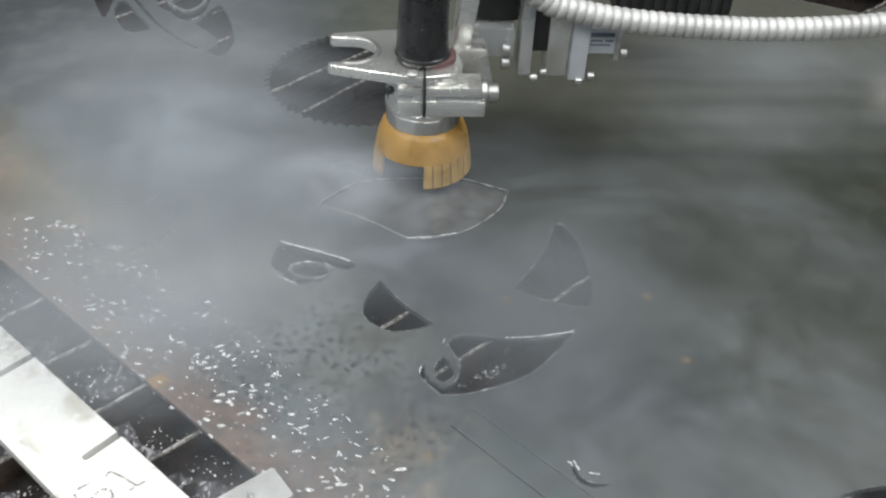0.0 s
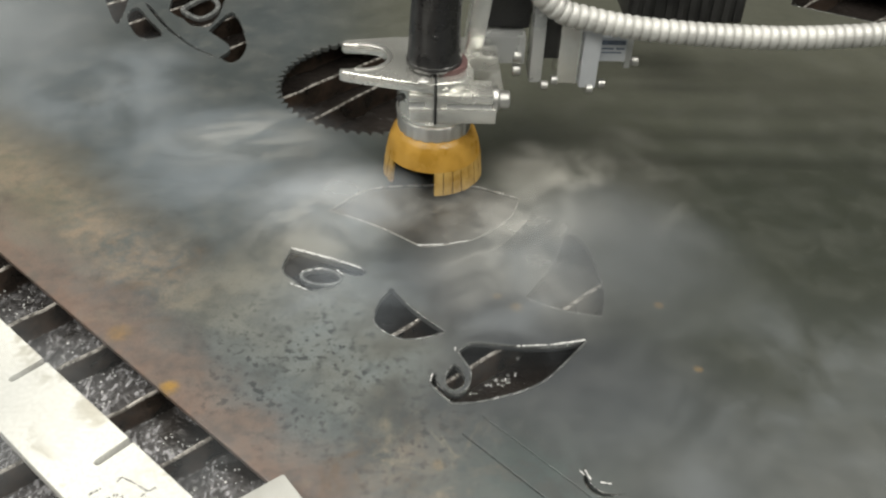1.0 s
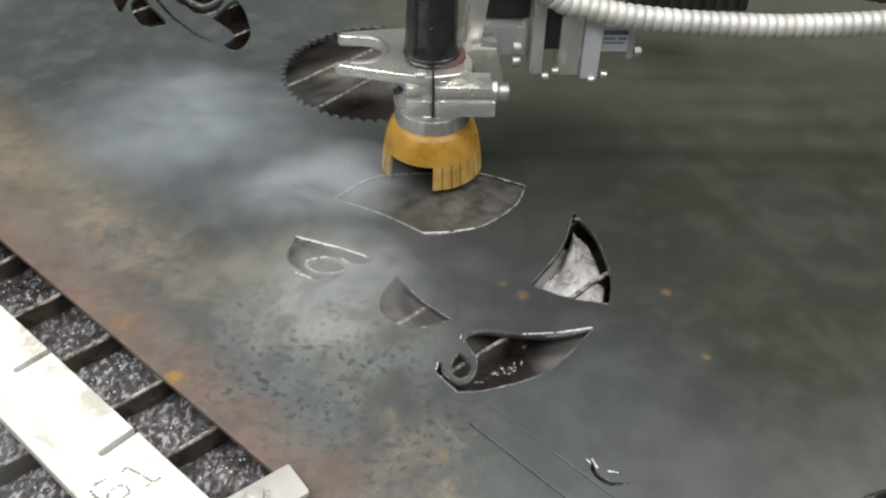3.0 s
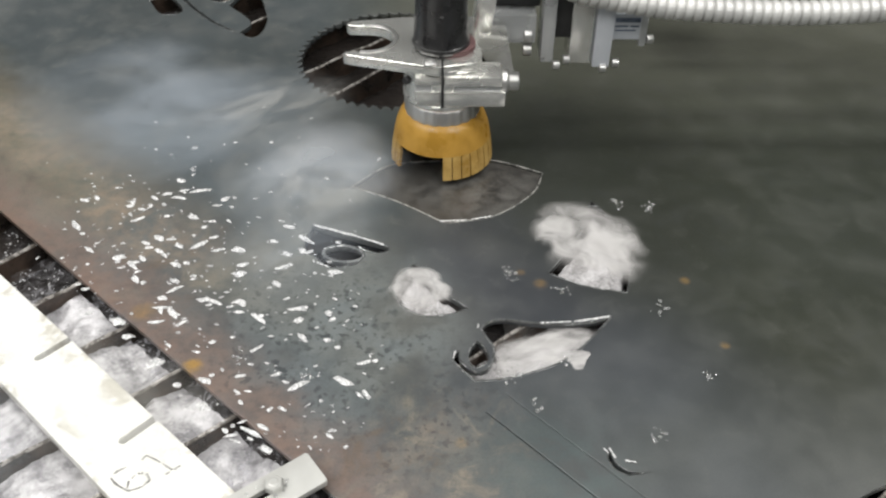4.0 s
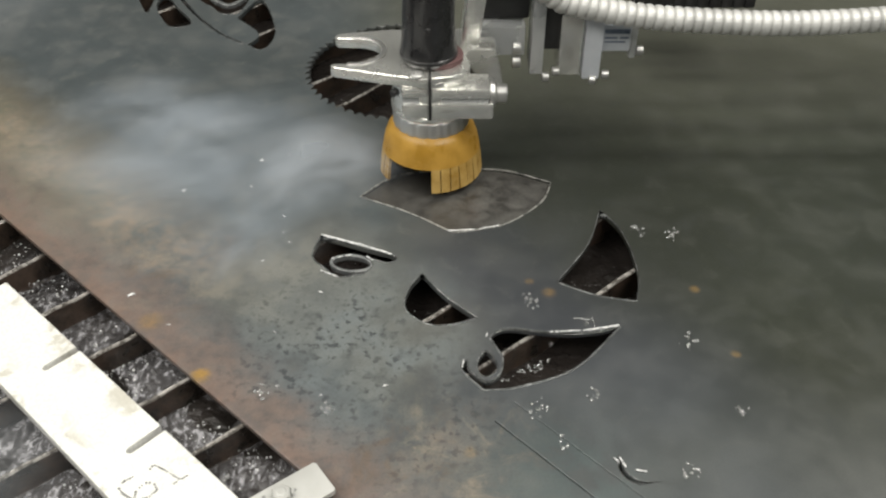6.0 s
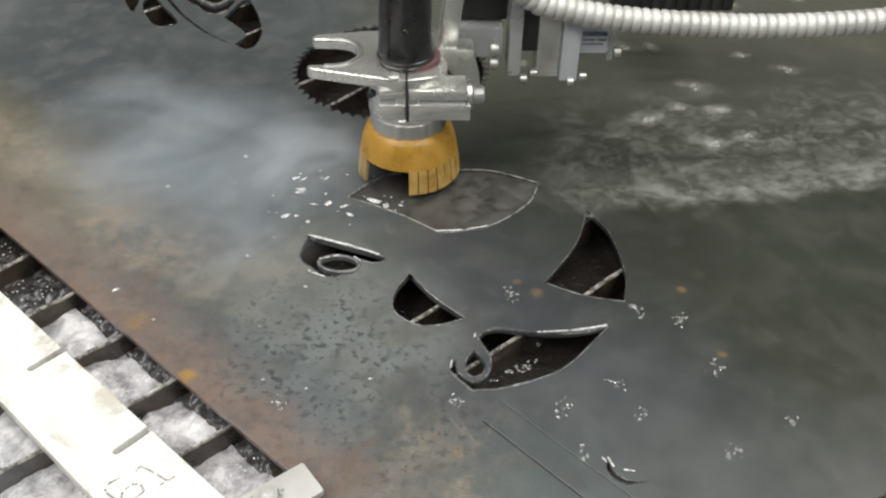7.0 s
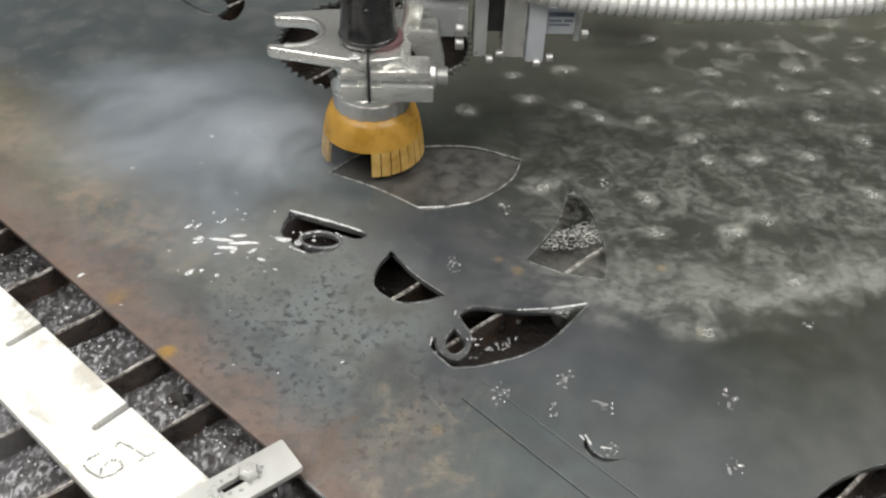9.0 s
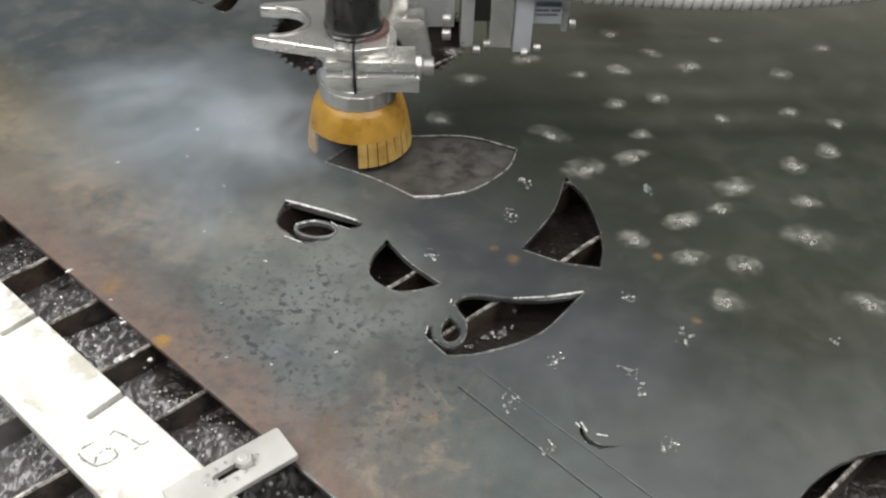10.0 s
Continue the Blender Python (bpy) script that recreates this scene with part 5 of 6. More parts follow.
DROP_ROWS = [
    [(0, -0.1224, 0.3687, 0, -42.7), (0.25, -0.1128, 0.3571, -0.0001, -42.7), (0.5, -0.1031, 0.3454, -0.0005, -42.7), (0.8, -0.0998, 0.3342, -0.003, -42.7), (1.2, -0.0998, 0.3342, -0.05, -42.7), (10, -0.0998, 0.3342, -0.05, -42.7)],
    [(0, -0.16, 0.4, -0.05, -40), (3.0, -0.16, 0.4, -0.05, -40), (3.3, -0.0976, 0.3320, -0.0007, -42), (3.5, -0.0964, 0.3606, -0.0005, -42), (3.8, -0.1151, 0.4155, 0, -50), (4, -0.1331, 0.4035, 0, -48), (4.2, -0.1467, 0.3924, 0, -46), (4.4, -0.1469, 0.3678, -0.0006, -44), (4.6, -0.1362, 0.3414, -0.0012, -42), (5, -0.2, 0.25, -0.04, -42), (10, -0.2, 0.25, -0.05, -42)],
    [(0, -0.12, 0.45, -0.05, 10), (3.0, -0.12, 0.45, -0.05, 10), (3.3, -0.0904, 0.4453, 0, 10), (4, -0.1609, 0.5125, 0, 14), (4.5, -0.1306, 0.3628, -0.0003, 16), (5.2, -0.25, 0.3, -0.04, 18), (10, -0.25, 0.3, -0.05, 18)],
    [(0, -0.1, 0.45, -0.05, 0), (3.05, -0.1, 0.45, -0.05, 0), (3.4, -0.1, 0.45, 0, 0), (5, -0.105, 0.43, 0, 2), (7, -0.11, 0.44, 0, 3), (8.5, -0.115, 0.435, 0, 4), (10, -0.12, 0.43, 0, 6)],
    [(0, -0.05, 0.8, -0.05, 0), (6.4, -0.05, 0.75, -0.05, 0), (7, -0.0666, 0.5113, 0, 0), (7.5, -0.1119, 0.3812, -0.003, 5), (8, -0.0942, 0.3129, -0.001, 8), (8.5, -0.0711, 0.507, -0.003, 10), (8.8, -0.082, 0.5156, 0, 10), (9, -0.1096, 0.4373, 0, 14), (9.5, -0.0893, 0.3119, -0.001, 18), (10, -0.1344, 0.3638, -0.002, 20)],
]


def ring(bm, x, y, z, r, tube, rng):
    """The bright wall of one bubble, slightly uneven."""
    rows, lean = [], rng.uniform(0, 6.283)
    for i in range(14):
        a = 2 * math.pi * i / 14
        rr = r * (1 + 0.12 * math.sin(2 * a + lean))
        w = tube * (1 + 0.5 * math.sin(a + lean))
        rows.append([bm.verts.new((x + (rr + w * math.cos(b)) * math.cos(a), y + (rr + w * math.cos(b)) * math.sin(a), z + w * 1.2 * math.sin(b))) for b in (0, 1.571, 3.142, 4.712)])
    for i in range(14):
        p, q = rows[i], rows[(i + 1) % 14]
        for k in range(4):
            bm.faces.new((p[k], q[k], q[(k + 1) % 4], p[(k + 1) % 4]))


def foam_cluster(seed, size, clear):
    """Bubbles clinging together, most with a thin milky film on their far side."""
    rng = random.Random(seed)
    base = empty("foam_cluster")
    if clear:
        bm = bmesh.new()
        for k in range(rng.randint(7, 13)):
            a, q = rng.random() * 6.283, size * 0.8 * rng.random() ** 0.6
            bubble(bm, q * math.cos(a), 1.5 * q * math.sin(a), 0.0002, 0.0005 + 0.0009 * rng.random() ** 2)
        tagged(part("bubble_froth", bm, BUBBLE, base, "clear glinting bubbles", True), kind="stuff")
        bm = bmesh.new()
        for k in range(1):
            a, q = rng.random() * 6.283, size * 0.6 * rng.random()
            ring(bm, q * math.cos(a), 1.5 * q * math.sin(a), 0.0003, 0.0006 + 0.0005 * rng.random(), 0.00016, rng)
        tagged(part("foam_lace", bm, WALL, base, "pale lace of bubble walls", True), kind="stuff")
        tagged(base, "small cluster of clear bubbles floating on the wet sheet", "foam", "foam on the sheet")
        return base
    bm, spots = bmesh.new(), []
    for k in range(60):
        a, q = rng.random() * 6.283, size * 0.45 * rng.random() ** 0.5
        x, y, r = q * math.cos(a), q * math.sin(a) * 0.75, min(0.0024, size * 0.2) * rng.uniform(0.5, 1.0)
        if all((x - u)**2 + (y - v)**2 > ((r + w) * 0.95)**2 for u, v, w in spots) and len(spots) < (8 if size > 0.008 else 5):
            spots.append((x, y, r))
            ring(bm, x, y, 0.0009, r, 0.00026, rng)
    tagged(part("foam_lace", bm, WALL, base, "pale lace of bubble walls", True), kind="stuff")
    bm = bmesh.new()
    for k in range(rng.randint(3, 7)):
        a, q = rng.random() * 6.283, size * 0.7 * rng.random() ** 0.5
        bubble(bm, q * math.cos(a), q * math.sin(a) * 0.75, 0.0008, 0.0004 + 0.0004 * rng.random())
    tagged(part("bubble_froth", bm, BUBBLE, base, "clear glinting bubbles", True), kind="stuff")
    film = part("foam_film", veil_mesh(size * rng.uniform(1.6, 2.7), size * rng.uniform(1.3, 1.9), 0.0005, seed, 0.1), HALO, base, "thin milky film")
    film.visible_shadow = False
    for v in film.data.vertices:
        v.co.z += 0.0003
        v.co.y += size * 0.3
    tagged(base, "small patch of white foam bubbles floating on the wet sheet", "foam", "foam on the sheet")
    return base


def foam_raft():
    """A drifting strip of honeycomb bubbles."""
    rng = random.Random(77)
    bm, spots = bmesh.new(), []
    for k in range(900):
        u = rng.uniform(-1, 1)
        x = 0.034 * u
        y = 0.010 * (1 - 0.5 * u * u) * rng.uniform(-1, 1) + 0.006 * u * u
        r = rng.uniform(0.0007, 0.0026) * (1 - 0.35 * u)
        if all((x - a)**2 + (y - b)**2 > ((r + c) * 0.93)**2 for a, b, c in spots):
            spots.append((x, y, r))
            ring(bm, x, y, 0.0008, r, 0.00024, rng)
    ob = part("foam_raft", bm, WALL, None, "", True)
    return tagged(ob, "honeycomb strip of pale bubbles drifting beside the cutting head", "foam", kind="stuff")


def drop_spray(seed, count, rx, ry, r0, r1, lie=0.0, gaps=()):
    """Scattered splash drops and short ripples on the wet sheet, their glints put in as white colour."""
    rng = random.Random(seed)
    bm = bmesh.new()
    for k in range(count):
        a, q = rng.random() * 6.283, rng.random() ** 0.55
        x, y = rx * q * math.cos(a), ry * q * math.sin(a)
        if any((x - gx)**2 + (y - gy)**2 < gr**2 for gx, gy, gr in gaps):
            continue
        r = r0 + (r1 - r0) * rng.random() ** 3.0
        tmp = bmesh.ops.create_icosphere(bm, subdivisions=2, radius=r)["verts"]
        sx, sy, turn = 1.0 + 1.5 * rng.random() ** 1.6, 0.45 + 0.5 * rng.random(), lie + rng.uniform(-0.9, 0.9)
        off = Vector((rng.random() * 50, rng.random() * 50, 0))
        for v in tmp:
            lump = 1 + 0.75 * noise.noise(v.co / r * 1.3 + off)
            px, py = v.co.x * sx * lump, v.co.y * sy * lump
            v.co = Vector((x + px * math.cos(turn) - py * math.sin(turn), y + px * math.sin(turn) + py * math.cos(turn), v.co.z * 0.35 + 0.0002))
    ob = part("splash_drops", bm, DROPS, None, "", True)
    tagged(ob, "scattered bright water drops splashed over the sheet", "water drops", "splashed drops", "stuff")
    return ob


def swash(half, long, bow, seed, crest=0.0022, thin=0.0):
    """A thin sheet of running water: a frothy bowed front, streaks of foam behind it."""
    bm = bmesh.new()
    bmesh.ops.create_grid(bm, x_segments=170, y_segments=120, size=1.0)
    off = Vector((seed * 5.1, 0, seed))
    for v in bm.verts:
        x, y = v.co.x * half, (v.co.y + 1) * 0.5 * long - 0.03
        q = Vector((x * 38, y * 70, 0)) + off
        lift = (0.0011 * noise.noise(q) + 0.0008 * noise.noise(q * 2.3)) * (0.4 if thin else 1.0) + crest * math.exp(-((y - 0.012) / 0.014)**2)
        v.co = Vector((x, y + bow * x * x, 0.0018 + lift))
    ob = part("water_swash", bm, running_froth("running_froth_%d" % seed, half, long, bow, seed, thin), None, "", True)
    ob.visible_shadow = False
    tagged(ob, "thin frothy wave of water running over the sheet", "wave", "waves over the sheet")
    return ob


def foam_plug(loop, seed):
    """White water welling up through an opening."""
    inner = shrink(loop, 0.0015)
    cx = sum(p.x for p in inner) / len(inner)
    cy = sum(p.y for p in inner) / len(inner)
    bm = bmesh.new()
    rings = []
    for k in range(9):
        f = 1 - k / 9
        ring = []
        for p in inner:
            x, y = cx + (p.x - cx) * f, cy + (p.y - cy) * f
            z = 0.006 * (1 - f**3) + 0.0032 * noise.noise(Vector((x * 130, y * 130, seed))) + 0.0016 * noise.noise(Vector((x * 420, y * 420, seed)))
            ring.append(bm.verts.new((x, y, z if k else -0.004)))
        rings.append(ring)
    for a, b in zip(rings, rings[1:]):
        n = len(a)
        for i in range(n):
            bm.faces.new((a[i], a[(i + 1) % n], b[(i + 1) % n], b[i]))
    bm.faces.new(rings[-1])
    bmesh.ops.recalc_face_normals(bm, faces=bm.faces)
    ob = part("foam_surge", bm, FOAM_DULL, None, "", True)
    tagged(ob, "white foaming water welling up through a cut opening", "foam", "surging foam")
    return ob


def cell_foam(s0, s1, d0, d1, seed, lean):
    """Foam heaped between two slats."""
    bm = bmesh.new()
    nx, ny = 26, 40
    grid = []
    for i in range(nx + 1):
        row = []
        for j in range(ny + 1):
            d = d0 + (d1 - d0) * j / ny
            x, y = place(s0 + (s1 - s0) * i / nx + lean * d, d)
            z = 0.007 * noise.noise(Vector((x * 45, y * 45, seed))) + 0.0025 * noise.noise(Vector((x * 260, y * 260, seed)))
            row.append(bm.verts.new((x, y, z)))
        grid.append(row)
    for i in range(nx):
        for j in range(ny):
            bm.faces.new((grid[i][j], grid[i + 1][j], grid[i + 1][j + 1], grid[i][j + 1]))
    bmesh.ops.recalc_face_normals(bm, faces=bm.faces)
    ob = part("tank_foam", bm, FOAM_PALE, None, "", True)
    tagged(ob, "grey-white foam heaving in the water between the slats", "foam", "foam between the slats")
    return ob


def tank_bubbles():
    """Small bubbles, and white beads painted as glints, that ride on the tank's water."""
    rng = random.Random(11)
    bm = bmesh.new()
    for k in range(900):
        s, d = rng.uniform(-0.55, -0.2), rng.uniform(-0.13, 0.0) if rng.random() < 0.8 else rng.uniform(0, 0.3)
        x, y = place(s, d)
        if noise.noise(Vector((x * 28, y * 28, 3))) < -0.05:
            continue
        bubble(bm, x, y, -0.0225 + 0.002 * rng.random(), 0.0004 + 0.0013 * rng.random() ** 2)
    for k in range(34):
        a, q = rng.random() * 6.283, rng.random() ** 0.7
        bubble(bm, 0.0489 + 0.017 * q * math.cos(a) + 0.006 * q * math.sin(a), 0.3679 + 0.007 * q * math.sin(a) + 0.006 * q * math.cos(a), -0.0215, 0.0004 + 0.0006 * rng.random())
    tagged(part("bubbles", bm, BUBBLE, None, "", True), "small glinting bubbles floating on the tank water", "bubbles", kind="stuff")
    bm = bmesh.new()
    for k in range(2600):
        x, y = place(rng.uniform(-0.56, -0.18), rng.uniform(-0.14, 0.004))
        if noise.noise(Vector((x * 24, y * 24, 7))) + 0.5 * noise.noise(Vector((x * 70, y * 70, 2))) < 0.12:
            continue
        bubble(bm, x, y, -0.0215 + 0.002 * rng.random(), 0.0003 + 0.0006 * rng.random() ** 2, 0.8)
    tagged(part("froth_beads", bm, DROPS, None, "", True), "white beads standing in for glints on the froth between the slats", "froth", kind="stuff")


tank_bubbles()
def tank_scum():
    """Patchy foam film that heaves on the tank water."""
    bm = bmesh.new()
    bmesh.ops.create_grid(bm, x_segments=60, y_segments=40, size=1.0)
    for v in bm.verts:
        x, y = place(-0.36 + v.co.x * 0.22, -0.05 + v.co.y * 0.12)
        v.co = Vector((x, y, 0.0025 * noise.noise(Vector((x * 50, y * 50, 9)))))
    ob = part("tank_scum", bm, SCUM, None, "", True)
    ob.visible_shadow = False
    return tagged(ob, "patchy grey foam film on the tank water", "foam", kind="stuff")


TANK_SCUM = tank_scum()
MISTS = [(mist(*spec), rows) for spec, rows in SPRAY]
RAFTS = [foam_cluster(20 + k, (0.0058 if k < 13 else 0.0088 if k < 24 else 0.0070) * (1.0 + 0.2 * math.sin(k * 2.1)), k < 13) for k in range(len(RAFT_A))]
RAFT_STRIP = foam_raft()
SWASH_ONE, SWASH_TWO = swash(0.30, 0.24, 0.8, 1), swash(0.34, 0.40, 0.6, 2)
FOAM_TRAIL = tagged(swash(0.24, 0.42, 0.2, 3, 0.0, 0.08), "torn patches of foam trailing behind the wave")
SURGES = [foam_plug(HOLES["fin"], 1), foam_plug(HOLES["nose"], 2), foam_plug(HOLES["jaw"], 3)]
def splash(rx, ry, rise, seed):
    ob = part("water_splash", veil_mesh(rx, ry, rise, seed, 0.5), SPLASH, None, "", True)
    ob.visible_shadow = False
    tagged(ob, "white burst of splashing water over a cut opening", "splash", "splashes")
    return ob


BURSTS = [splash(0.043, 0.052, 0.010, 31), splash(0.024, 0.026, 0.006, 32), splash(0.050, 0.026, 0.006, 33), splash(0.055, 0.098, 0.014, 34)]
CELLS = [cell_foam(a, b, -0.145, -0.002, 5 + k, lean) for k, (a, b, lean) in enumerate(((-0.391, -0.3415, 0.13), (-0.3385, -0.2925, 0.137), (-0.4455, -0.394, 0.09), (-0.2895, -0.242, 0.135)))]
DROP_SETS = [drop_spray(1, 620, 0.19, 0.034, 0.0003, 0.0015, 0.5), drop_spray(2, 400, 0.15, 0.072, 0.0004, 0.0030, 0.75), drop_spray(3, 90, 0.13, 0.11, 0.0003, 0.0016),
             drop_spray(4, 26, 0.17, 0.13, 0.0006, 0.0016, 0.0, ((0.108, -0.030, 0.036), (0.05, 0.012, 0.036), (0.165, -0.08, 0.06))), drop_spray(5, 38, 0.05, 0.035, 0.0005, 0.0028)]


def drop_streaks(pieces, thick, label):
    """White bodies for the glints on broken-up strings of water; pieces of middle x, y, length and slant."""
    base = empty("water_streak")
    for k, (x, y, n, slant) in enumerate(pieces):
        bm = bmesh.new()
        tmp = bmesh.ops.create_icosphere(bm, subdivisions=3, radius=1.0)["verts"]
        for v in tmp:
            lump = 1 + 0.45 * noise.noise(v.co * 2.5 + Vector((k * 9, len(pieces), 0)))
            wide = 1 + 0.6 * noise.noise(Vector((v.co.x * 2.2, k * 7, 3)))
            v.co = Vector((x + v.co.x * n * 0.5 * lump, y + v.co.y * thick * lump * wide + v.co.x * n * 0.5 * slant, v.co.z * thick * 0.7 * lump))
        part("drop", bm, GLINT_STREAK, base, "", True)
    return tagged(base, label, "water drop")


FALLING = drop_streaks(((0.0, 0.0, 0.026, -0.2), (-0.001, -0.011, 0.016, -0.2), (-0.007, -0.017, 0.014, -0.2), (-0.006, -0.024, 0.016, -0.2)), 0.0019, "white streaks painted as lamp glints of a falling water drop")
SLIDING = drop_streaks(((-0.012, 0.0005, 0.022, -0.03), (0.012, -0.0005, 0.026, 0.03), (0.0145, -0.0115, 0.0115, 0.0), (0.008, 0.0315, 0.0155, 0.06)), 0.0019, "white streaks painted as glints of splashed water sliding on the sheet")
RUNNING = drop_streaks(((-0.007, 0.002, 0.016, -0.1), (0.008, -0.001, 0.018, 0.05), (0.003, 0.006, 0.010, 0.1), (-0.002, -0.0055, 0.013, -0.05)), 0.0012, "white streaks painted as glints of a thin stream running to the edge")
HEAD_PATH = [
    (0, 0.0169, 0.5617),
    (0.5, 0.0164, 0.5620),
    (1, 0.0163, 0.5625),
    (1.5, 0.0171, 0.5570),
    (2, 0.0160, 0.5549),
    (3.5, 0.0091, 0.5526),
    (4, 0.0064, 0.5507),
    (4.5, 0.0020, 0.5485),
    (5, -0.0004, 0.5486),
    (5.5, -0.0035, 0.5480),
    (7, -0.0140, 0.5454),
    (7.5, -0.0176, 0.5446),
    (8, -0.0209, 0.5419),
    (8.5, -0.0236, 0.5396),
    (9, -0.0272, 0.5385),
    (9.5, -0.0303, 0.5395),
    (10, -0.0331, 0.5364),
]


def motions():
    walk(HEAD, [(t, Matrix.Translation((x, y, 0))) for t, x, y in HEAD_PATH])
    for ob, rows in MISTS:
        glide(ob, rows)
    # foam clusters come in with the first swash, creep, and are swept on by the second
    for k, ob in enumerate(RAFTS):
        (ax, ay), (mx, my), (bx, by), (sx, sy), (cx, cy) = RAFT_A[k], RAFT_MID[k], RAFT_B[k], RAFT_SWEPT[k], RAFT_C[k]
        rows = [(7.5, ax, ay), (8.0, mx, my), (8.5, bx, by), (8.8, bx * 0.85 + sx * 0.15, by * 0.85 + sy * 0.15), (9.2, bx * 0.2 + sx * 0.8, by * 0.2 + sy * 0.8), (9.5, sx, sy), (10.0, cx, cy)]
        if k < len(RAFT_EARLY):
            ex, ey = RAFT_EARLY[k]
            rows = [(0.0, ex - 0.05, ey + 1.0), (3.0, ex - 0.03, ey + 0.75), (3.6, ex - 0.012, ey + 0.03), (5.0, ex, ey), (5.7, ex + 0.002, ey - 0.006), (6.8, ex * 0.6 + ax * 0.4, ey * 0.6 + ay * 0.4)] + rows
        else:
            rows = [(0.0, ax + 0.1, ay + 1.0), (6.4, ax + 0.06, ay + 0.85), (7.0, ax + 0.02, ay + 0.25)] + rows
        walk(ob, [(t, pose(x, y, 0.0004, 0, 0, 25 * math.sin(k + t * 0.2))) for t, x, y in rows])
    glide(SWASH_ONE, [(0, 0.32, 1.35, 0.001, 14), (6.3, 0.30, 1.2, 0.001, 14), (6.6, 0.26, 0.87, 0.001, 15), (6.8, 0.215, 0.665, 0.001, 15), (6.9, 0.21, 0.585, 0.001, 12), (7.0, 0.205, 0.497, 0.001, 7), (7.1, 0.20, 0.437, 0.0004, 4), (7.2, 0.20, 0.392, -0.0006, 2), (7.3, 0.19, 0.350, -0.0018, 1), (7.4, 0.185, 0.315, -0.006, 0), (7.5, 0.185, 0.285, -0.034, 0), (7.8, 0.19, 0.19, -0.05, 0), (10, 0.30, 0.1, -0.05, 0)])
    glide(SWASH_TWO, [(0, 0.32, 1.45, 0.001, 14), (8.0, 0.30, 1.2, 0.001, 14), (8.4, 0.27, 0.86, 0.001, 14), (8.6, 0.23, 0.69, 0.001, 14), (8.8, 0.20, 0.512, 0.001, 13), (8.9, 0.20, 0.432, 0.001, 10), (9.0, 0.195, 0.372, 0.001, 3), (9.1, 0.19, 0.322, 0.0004, 0), (9.2, 0.18, 0.278, -0.0004, -6), (9.3, 0.17, 0.24, -0.0016, -8), (9.4, 0.165, 0.205, -0.008, -8), (9.5, 0.16, 0.17, -0.034, -8), (9.7, 0.17, 0.12, -0.05, -8), (10, 0.18, 0.1, -0.05, -8)])
    glide(FOAM_TRAIL, [(0, 0.34, 1.5, 0.0, 6), (8.2, 0.34, 1.3, 0.0, 6), (8.6, 0.34, 0.95, 0.0, 6), (9.0, 0.29, 0.60, -0.0004, 4), (9.2, 0.265, 0.51, -0.0006, 2), (9.5, 0.26, 0.44, -0.0006, 0), (9.7, 0.26, 0.43, -0.0012, 0), (9.85, 0.26, 0.425, -0.0026, 0), (10, 0.26, 0.42, -0.0045, 0)])
    for ob, rise in zip(SURGES, (((2.6, -0.045), (3.0, -0.012), (3.4, -0.008), (3.7, -0.011), (4.2, -0.007), (4.45, -0.0065), (4.7, -0.020), (5.0, -0.045)),
                                 ((2.8, -0.045), (3.4, -0.014), (3.9, -0.008), (4.2, -0.009), (4.4, -0.016), (4.9, -0.045)),
                                 ((3.3, -0.045), (3.7, -0.026), (4.0, -0.017), (4.2, -0.009), (4.35, -0.010), (4.5, -0.018), (4.7, -0.026), (5.2, -0.045)))):
        glide(ob, [(t, 0, 0, z, 0) for t, z in ((0, -0.045), *rise, (10, -0.045))])
    for ob, rows in zip(BURSTS, BURST_ROWS):
        glide(ob, rows)
    for k, ob in enumerate(CELLS):
        late = [(6.3, 0, 0, -0.045, 0), (6.8, 0, 0, -0.021, 0), (7.1, 0, 0, -0.018, 0), (7.5, 0, 0, -0.03, 0), (7.9, 0, 0, -0.045, 0)]
        if k == 0:
            late[-1:] = [(8.0, 0, 0, -0.032, 0), (8.4, 0, 0, -0.018, 0), (8.7, 0, 0, -0.02, 0), (9.2, 0, 0, -0.034, 0)]
        glide(ob, [(0, 0, 0, -0.045, 0), (2.8, 0, 0, -0.045, 0), (3.4, 0, 0, -0.018, 0), (3.8, 0, 0, -0.014, 0), (4.2, 0, 0, -0.018, 0), (4.7, 0, 0, -0.030, 0), (5.2, 0, 0, -0.045, 0), *late, (10, 0, 0, -0.045, 0)])
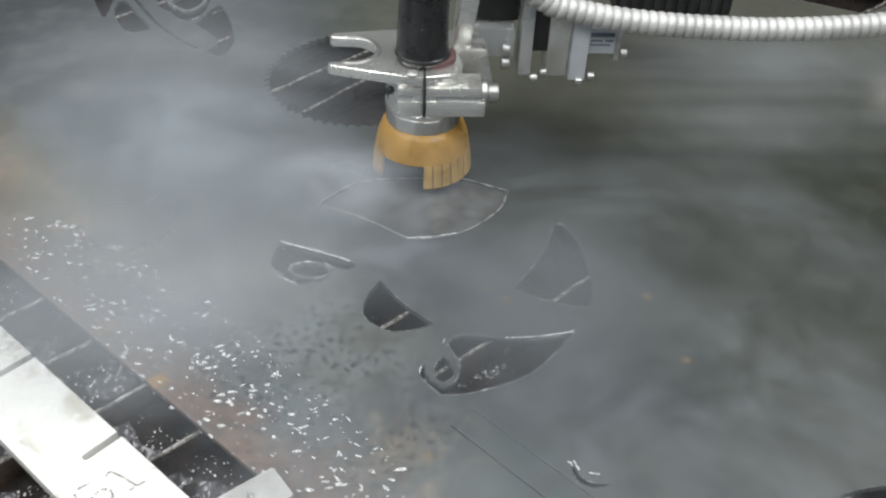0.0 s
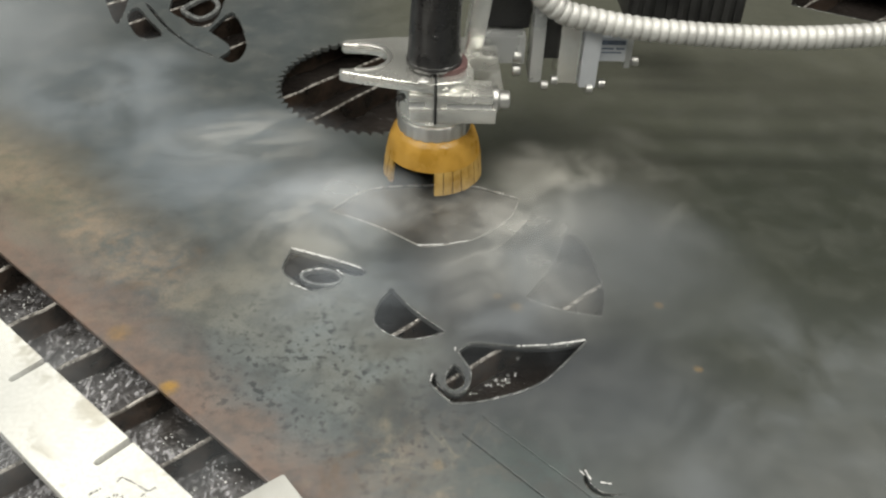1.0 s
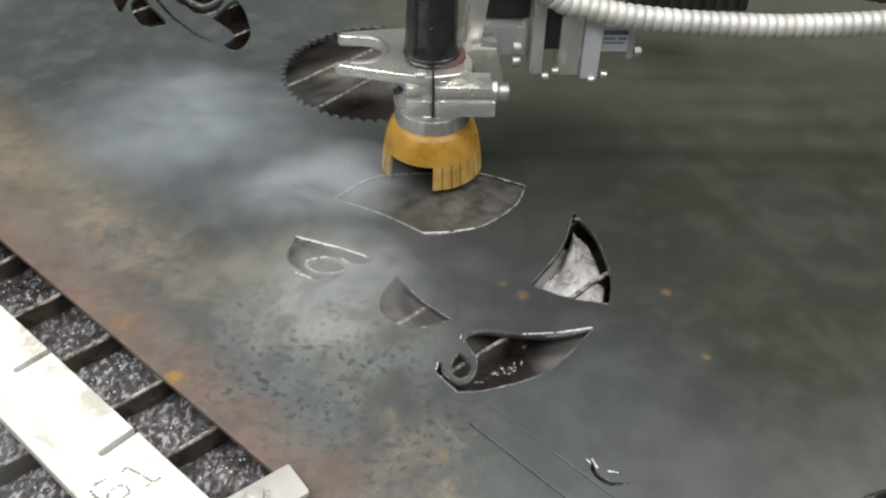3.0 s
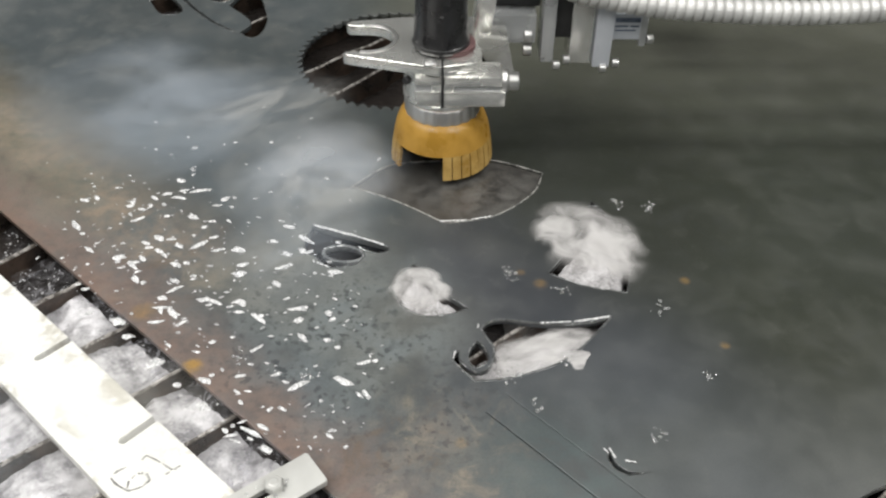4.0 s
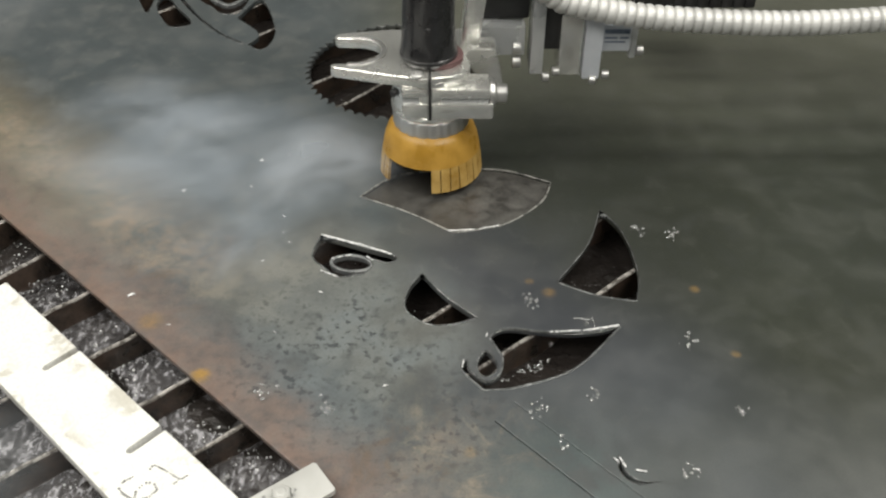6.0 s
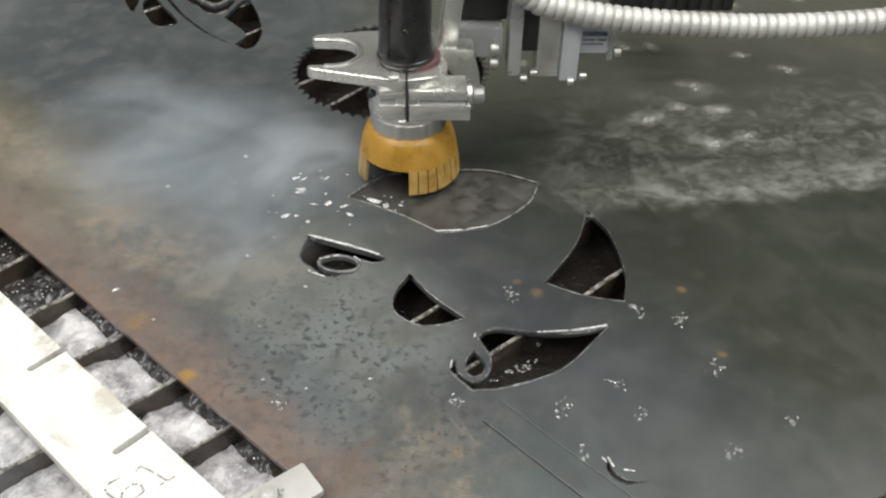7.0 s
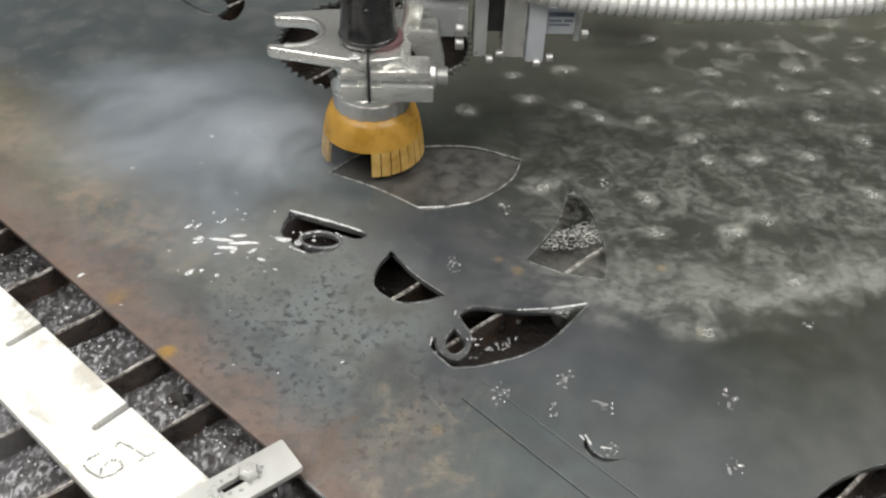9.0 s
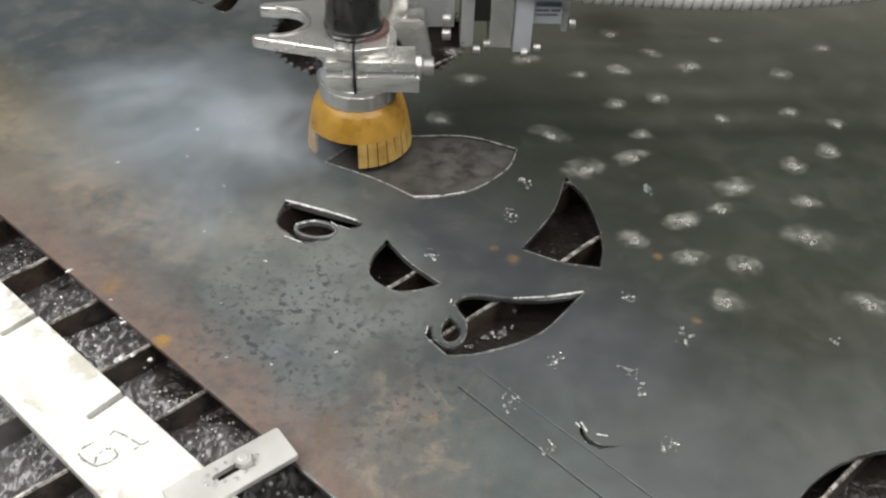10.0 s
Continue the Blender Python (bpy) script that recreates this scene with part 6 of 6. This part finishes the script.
    glide(TANK_SCUM, [(0, 0, 0, -0.024, 0), (1, 0.006, 0, -0.0225, 0), (2, 0.004, 0.004, -0.0235, 0), (3.3, 0, 0, -0.018, 0), (4.2, 0.005, -0.004, -0.019, 0), (5, 0.008, 0, -0.022, 0), (5.7, 0.004, 0.006, -0.0235, 0), (6.8, 0, 0.004, -0.019, 0), (7.2, -0.004, 0, -0.020, 0), (8, 0.004, 0, -0.0225, 0), (8.6, 0, 0.003, -0.020, 0), (9.3, 0.004, 0, -0.0225, 0), (10, 0.006, 0.002, -0.0225, 0)])
    glide(FALLING, [(0, -1.006, 0.372, 0.004, 0), (7.3, -1.006, 0.372, 0.004, 0), (7.4, -0.606, 0.372, 0.5, 0), (7.5, -0.1063, 0.3724, 0.02, 0), (7.6, -0.046, 0.352, -0.06, 0), (10, -0.046, 0.352, -0.1, 0)])
    glide(RAFT_STRIP, [(0, 0.10, 1.2, 0.0, 30), (7.4, 0.10, 1.0, 0.0, 32), (8.0, 0.085, 0.76, 0.0, 36), (8.4, 0.080, 0.638, 0.0, 38), (8.5, 0.080, 0.625, 0.0, 38), (8.6, 0.088, 0.605, 0.0, 36), (8.8, 0.105, 0.55, 0.0, 30), (9.0, 0.112, 0.45, -0.004, 20), (9.15, 0.112, 0.43, -0.05, 15), (10, 0.112, 0.43, -0.06, 15)])
    glide(SLIDING, [(0, -0.9, 0.5, 0.001, 0), (4.4, -0.9, 0.5, 0.001, 0), (4.8, -0.30, 0.46, 0.001, 0), (4.9, -0.1615, 0.412, 0.001, 6), (5.0, -0.1530, 0.3863, 0.001, 0), (5.1, -0.165, 0.345, -0.014, -8), (5.3, -0.2, 0.26, -0.06, -12), (10, -0.2, 0.26, -0.06, -12)])
    glide(RUNNING, [(0, -0.05, 0.53, -0.06, 0), (8.6, -0.05, 0.53, -0.06, 0), (8.8, -0.075, 0.505, 0.0, 0), (9.0, -0.113, 0.438, 0.0, 0), (9.2, -0.108, 0.377, 0.0, 0), (9.3, -0.079, 0.3554, 0.0, -5), (9.5, -0.0887, 0.3036, 0.0, -41), (9.7, -0.105, 0.27, -0.012, -45), (9.9, -0.11, 0.25, -0.06, -45), (10, -0.11, 0.25, -0.06, -45)])
    for ob, rows in zip(DROP_SETS, DROP_ROWS):
        glide(ob, rows)


motions()
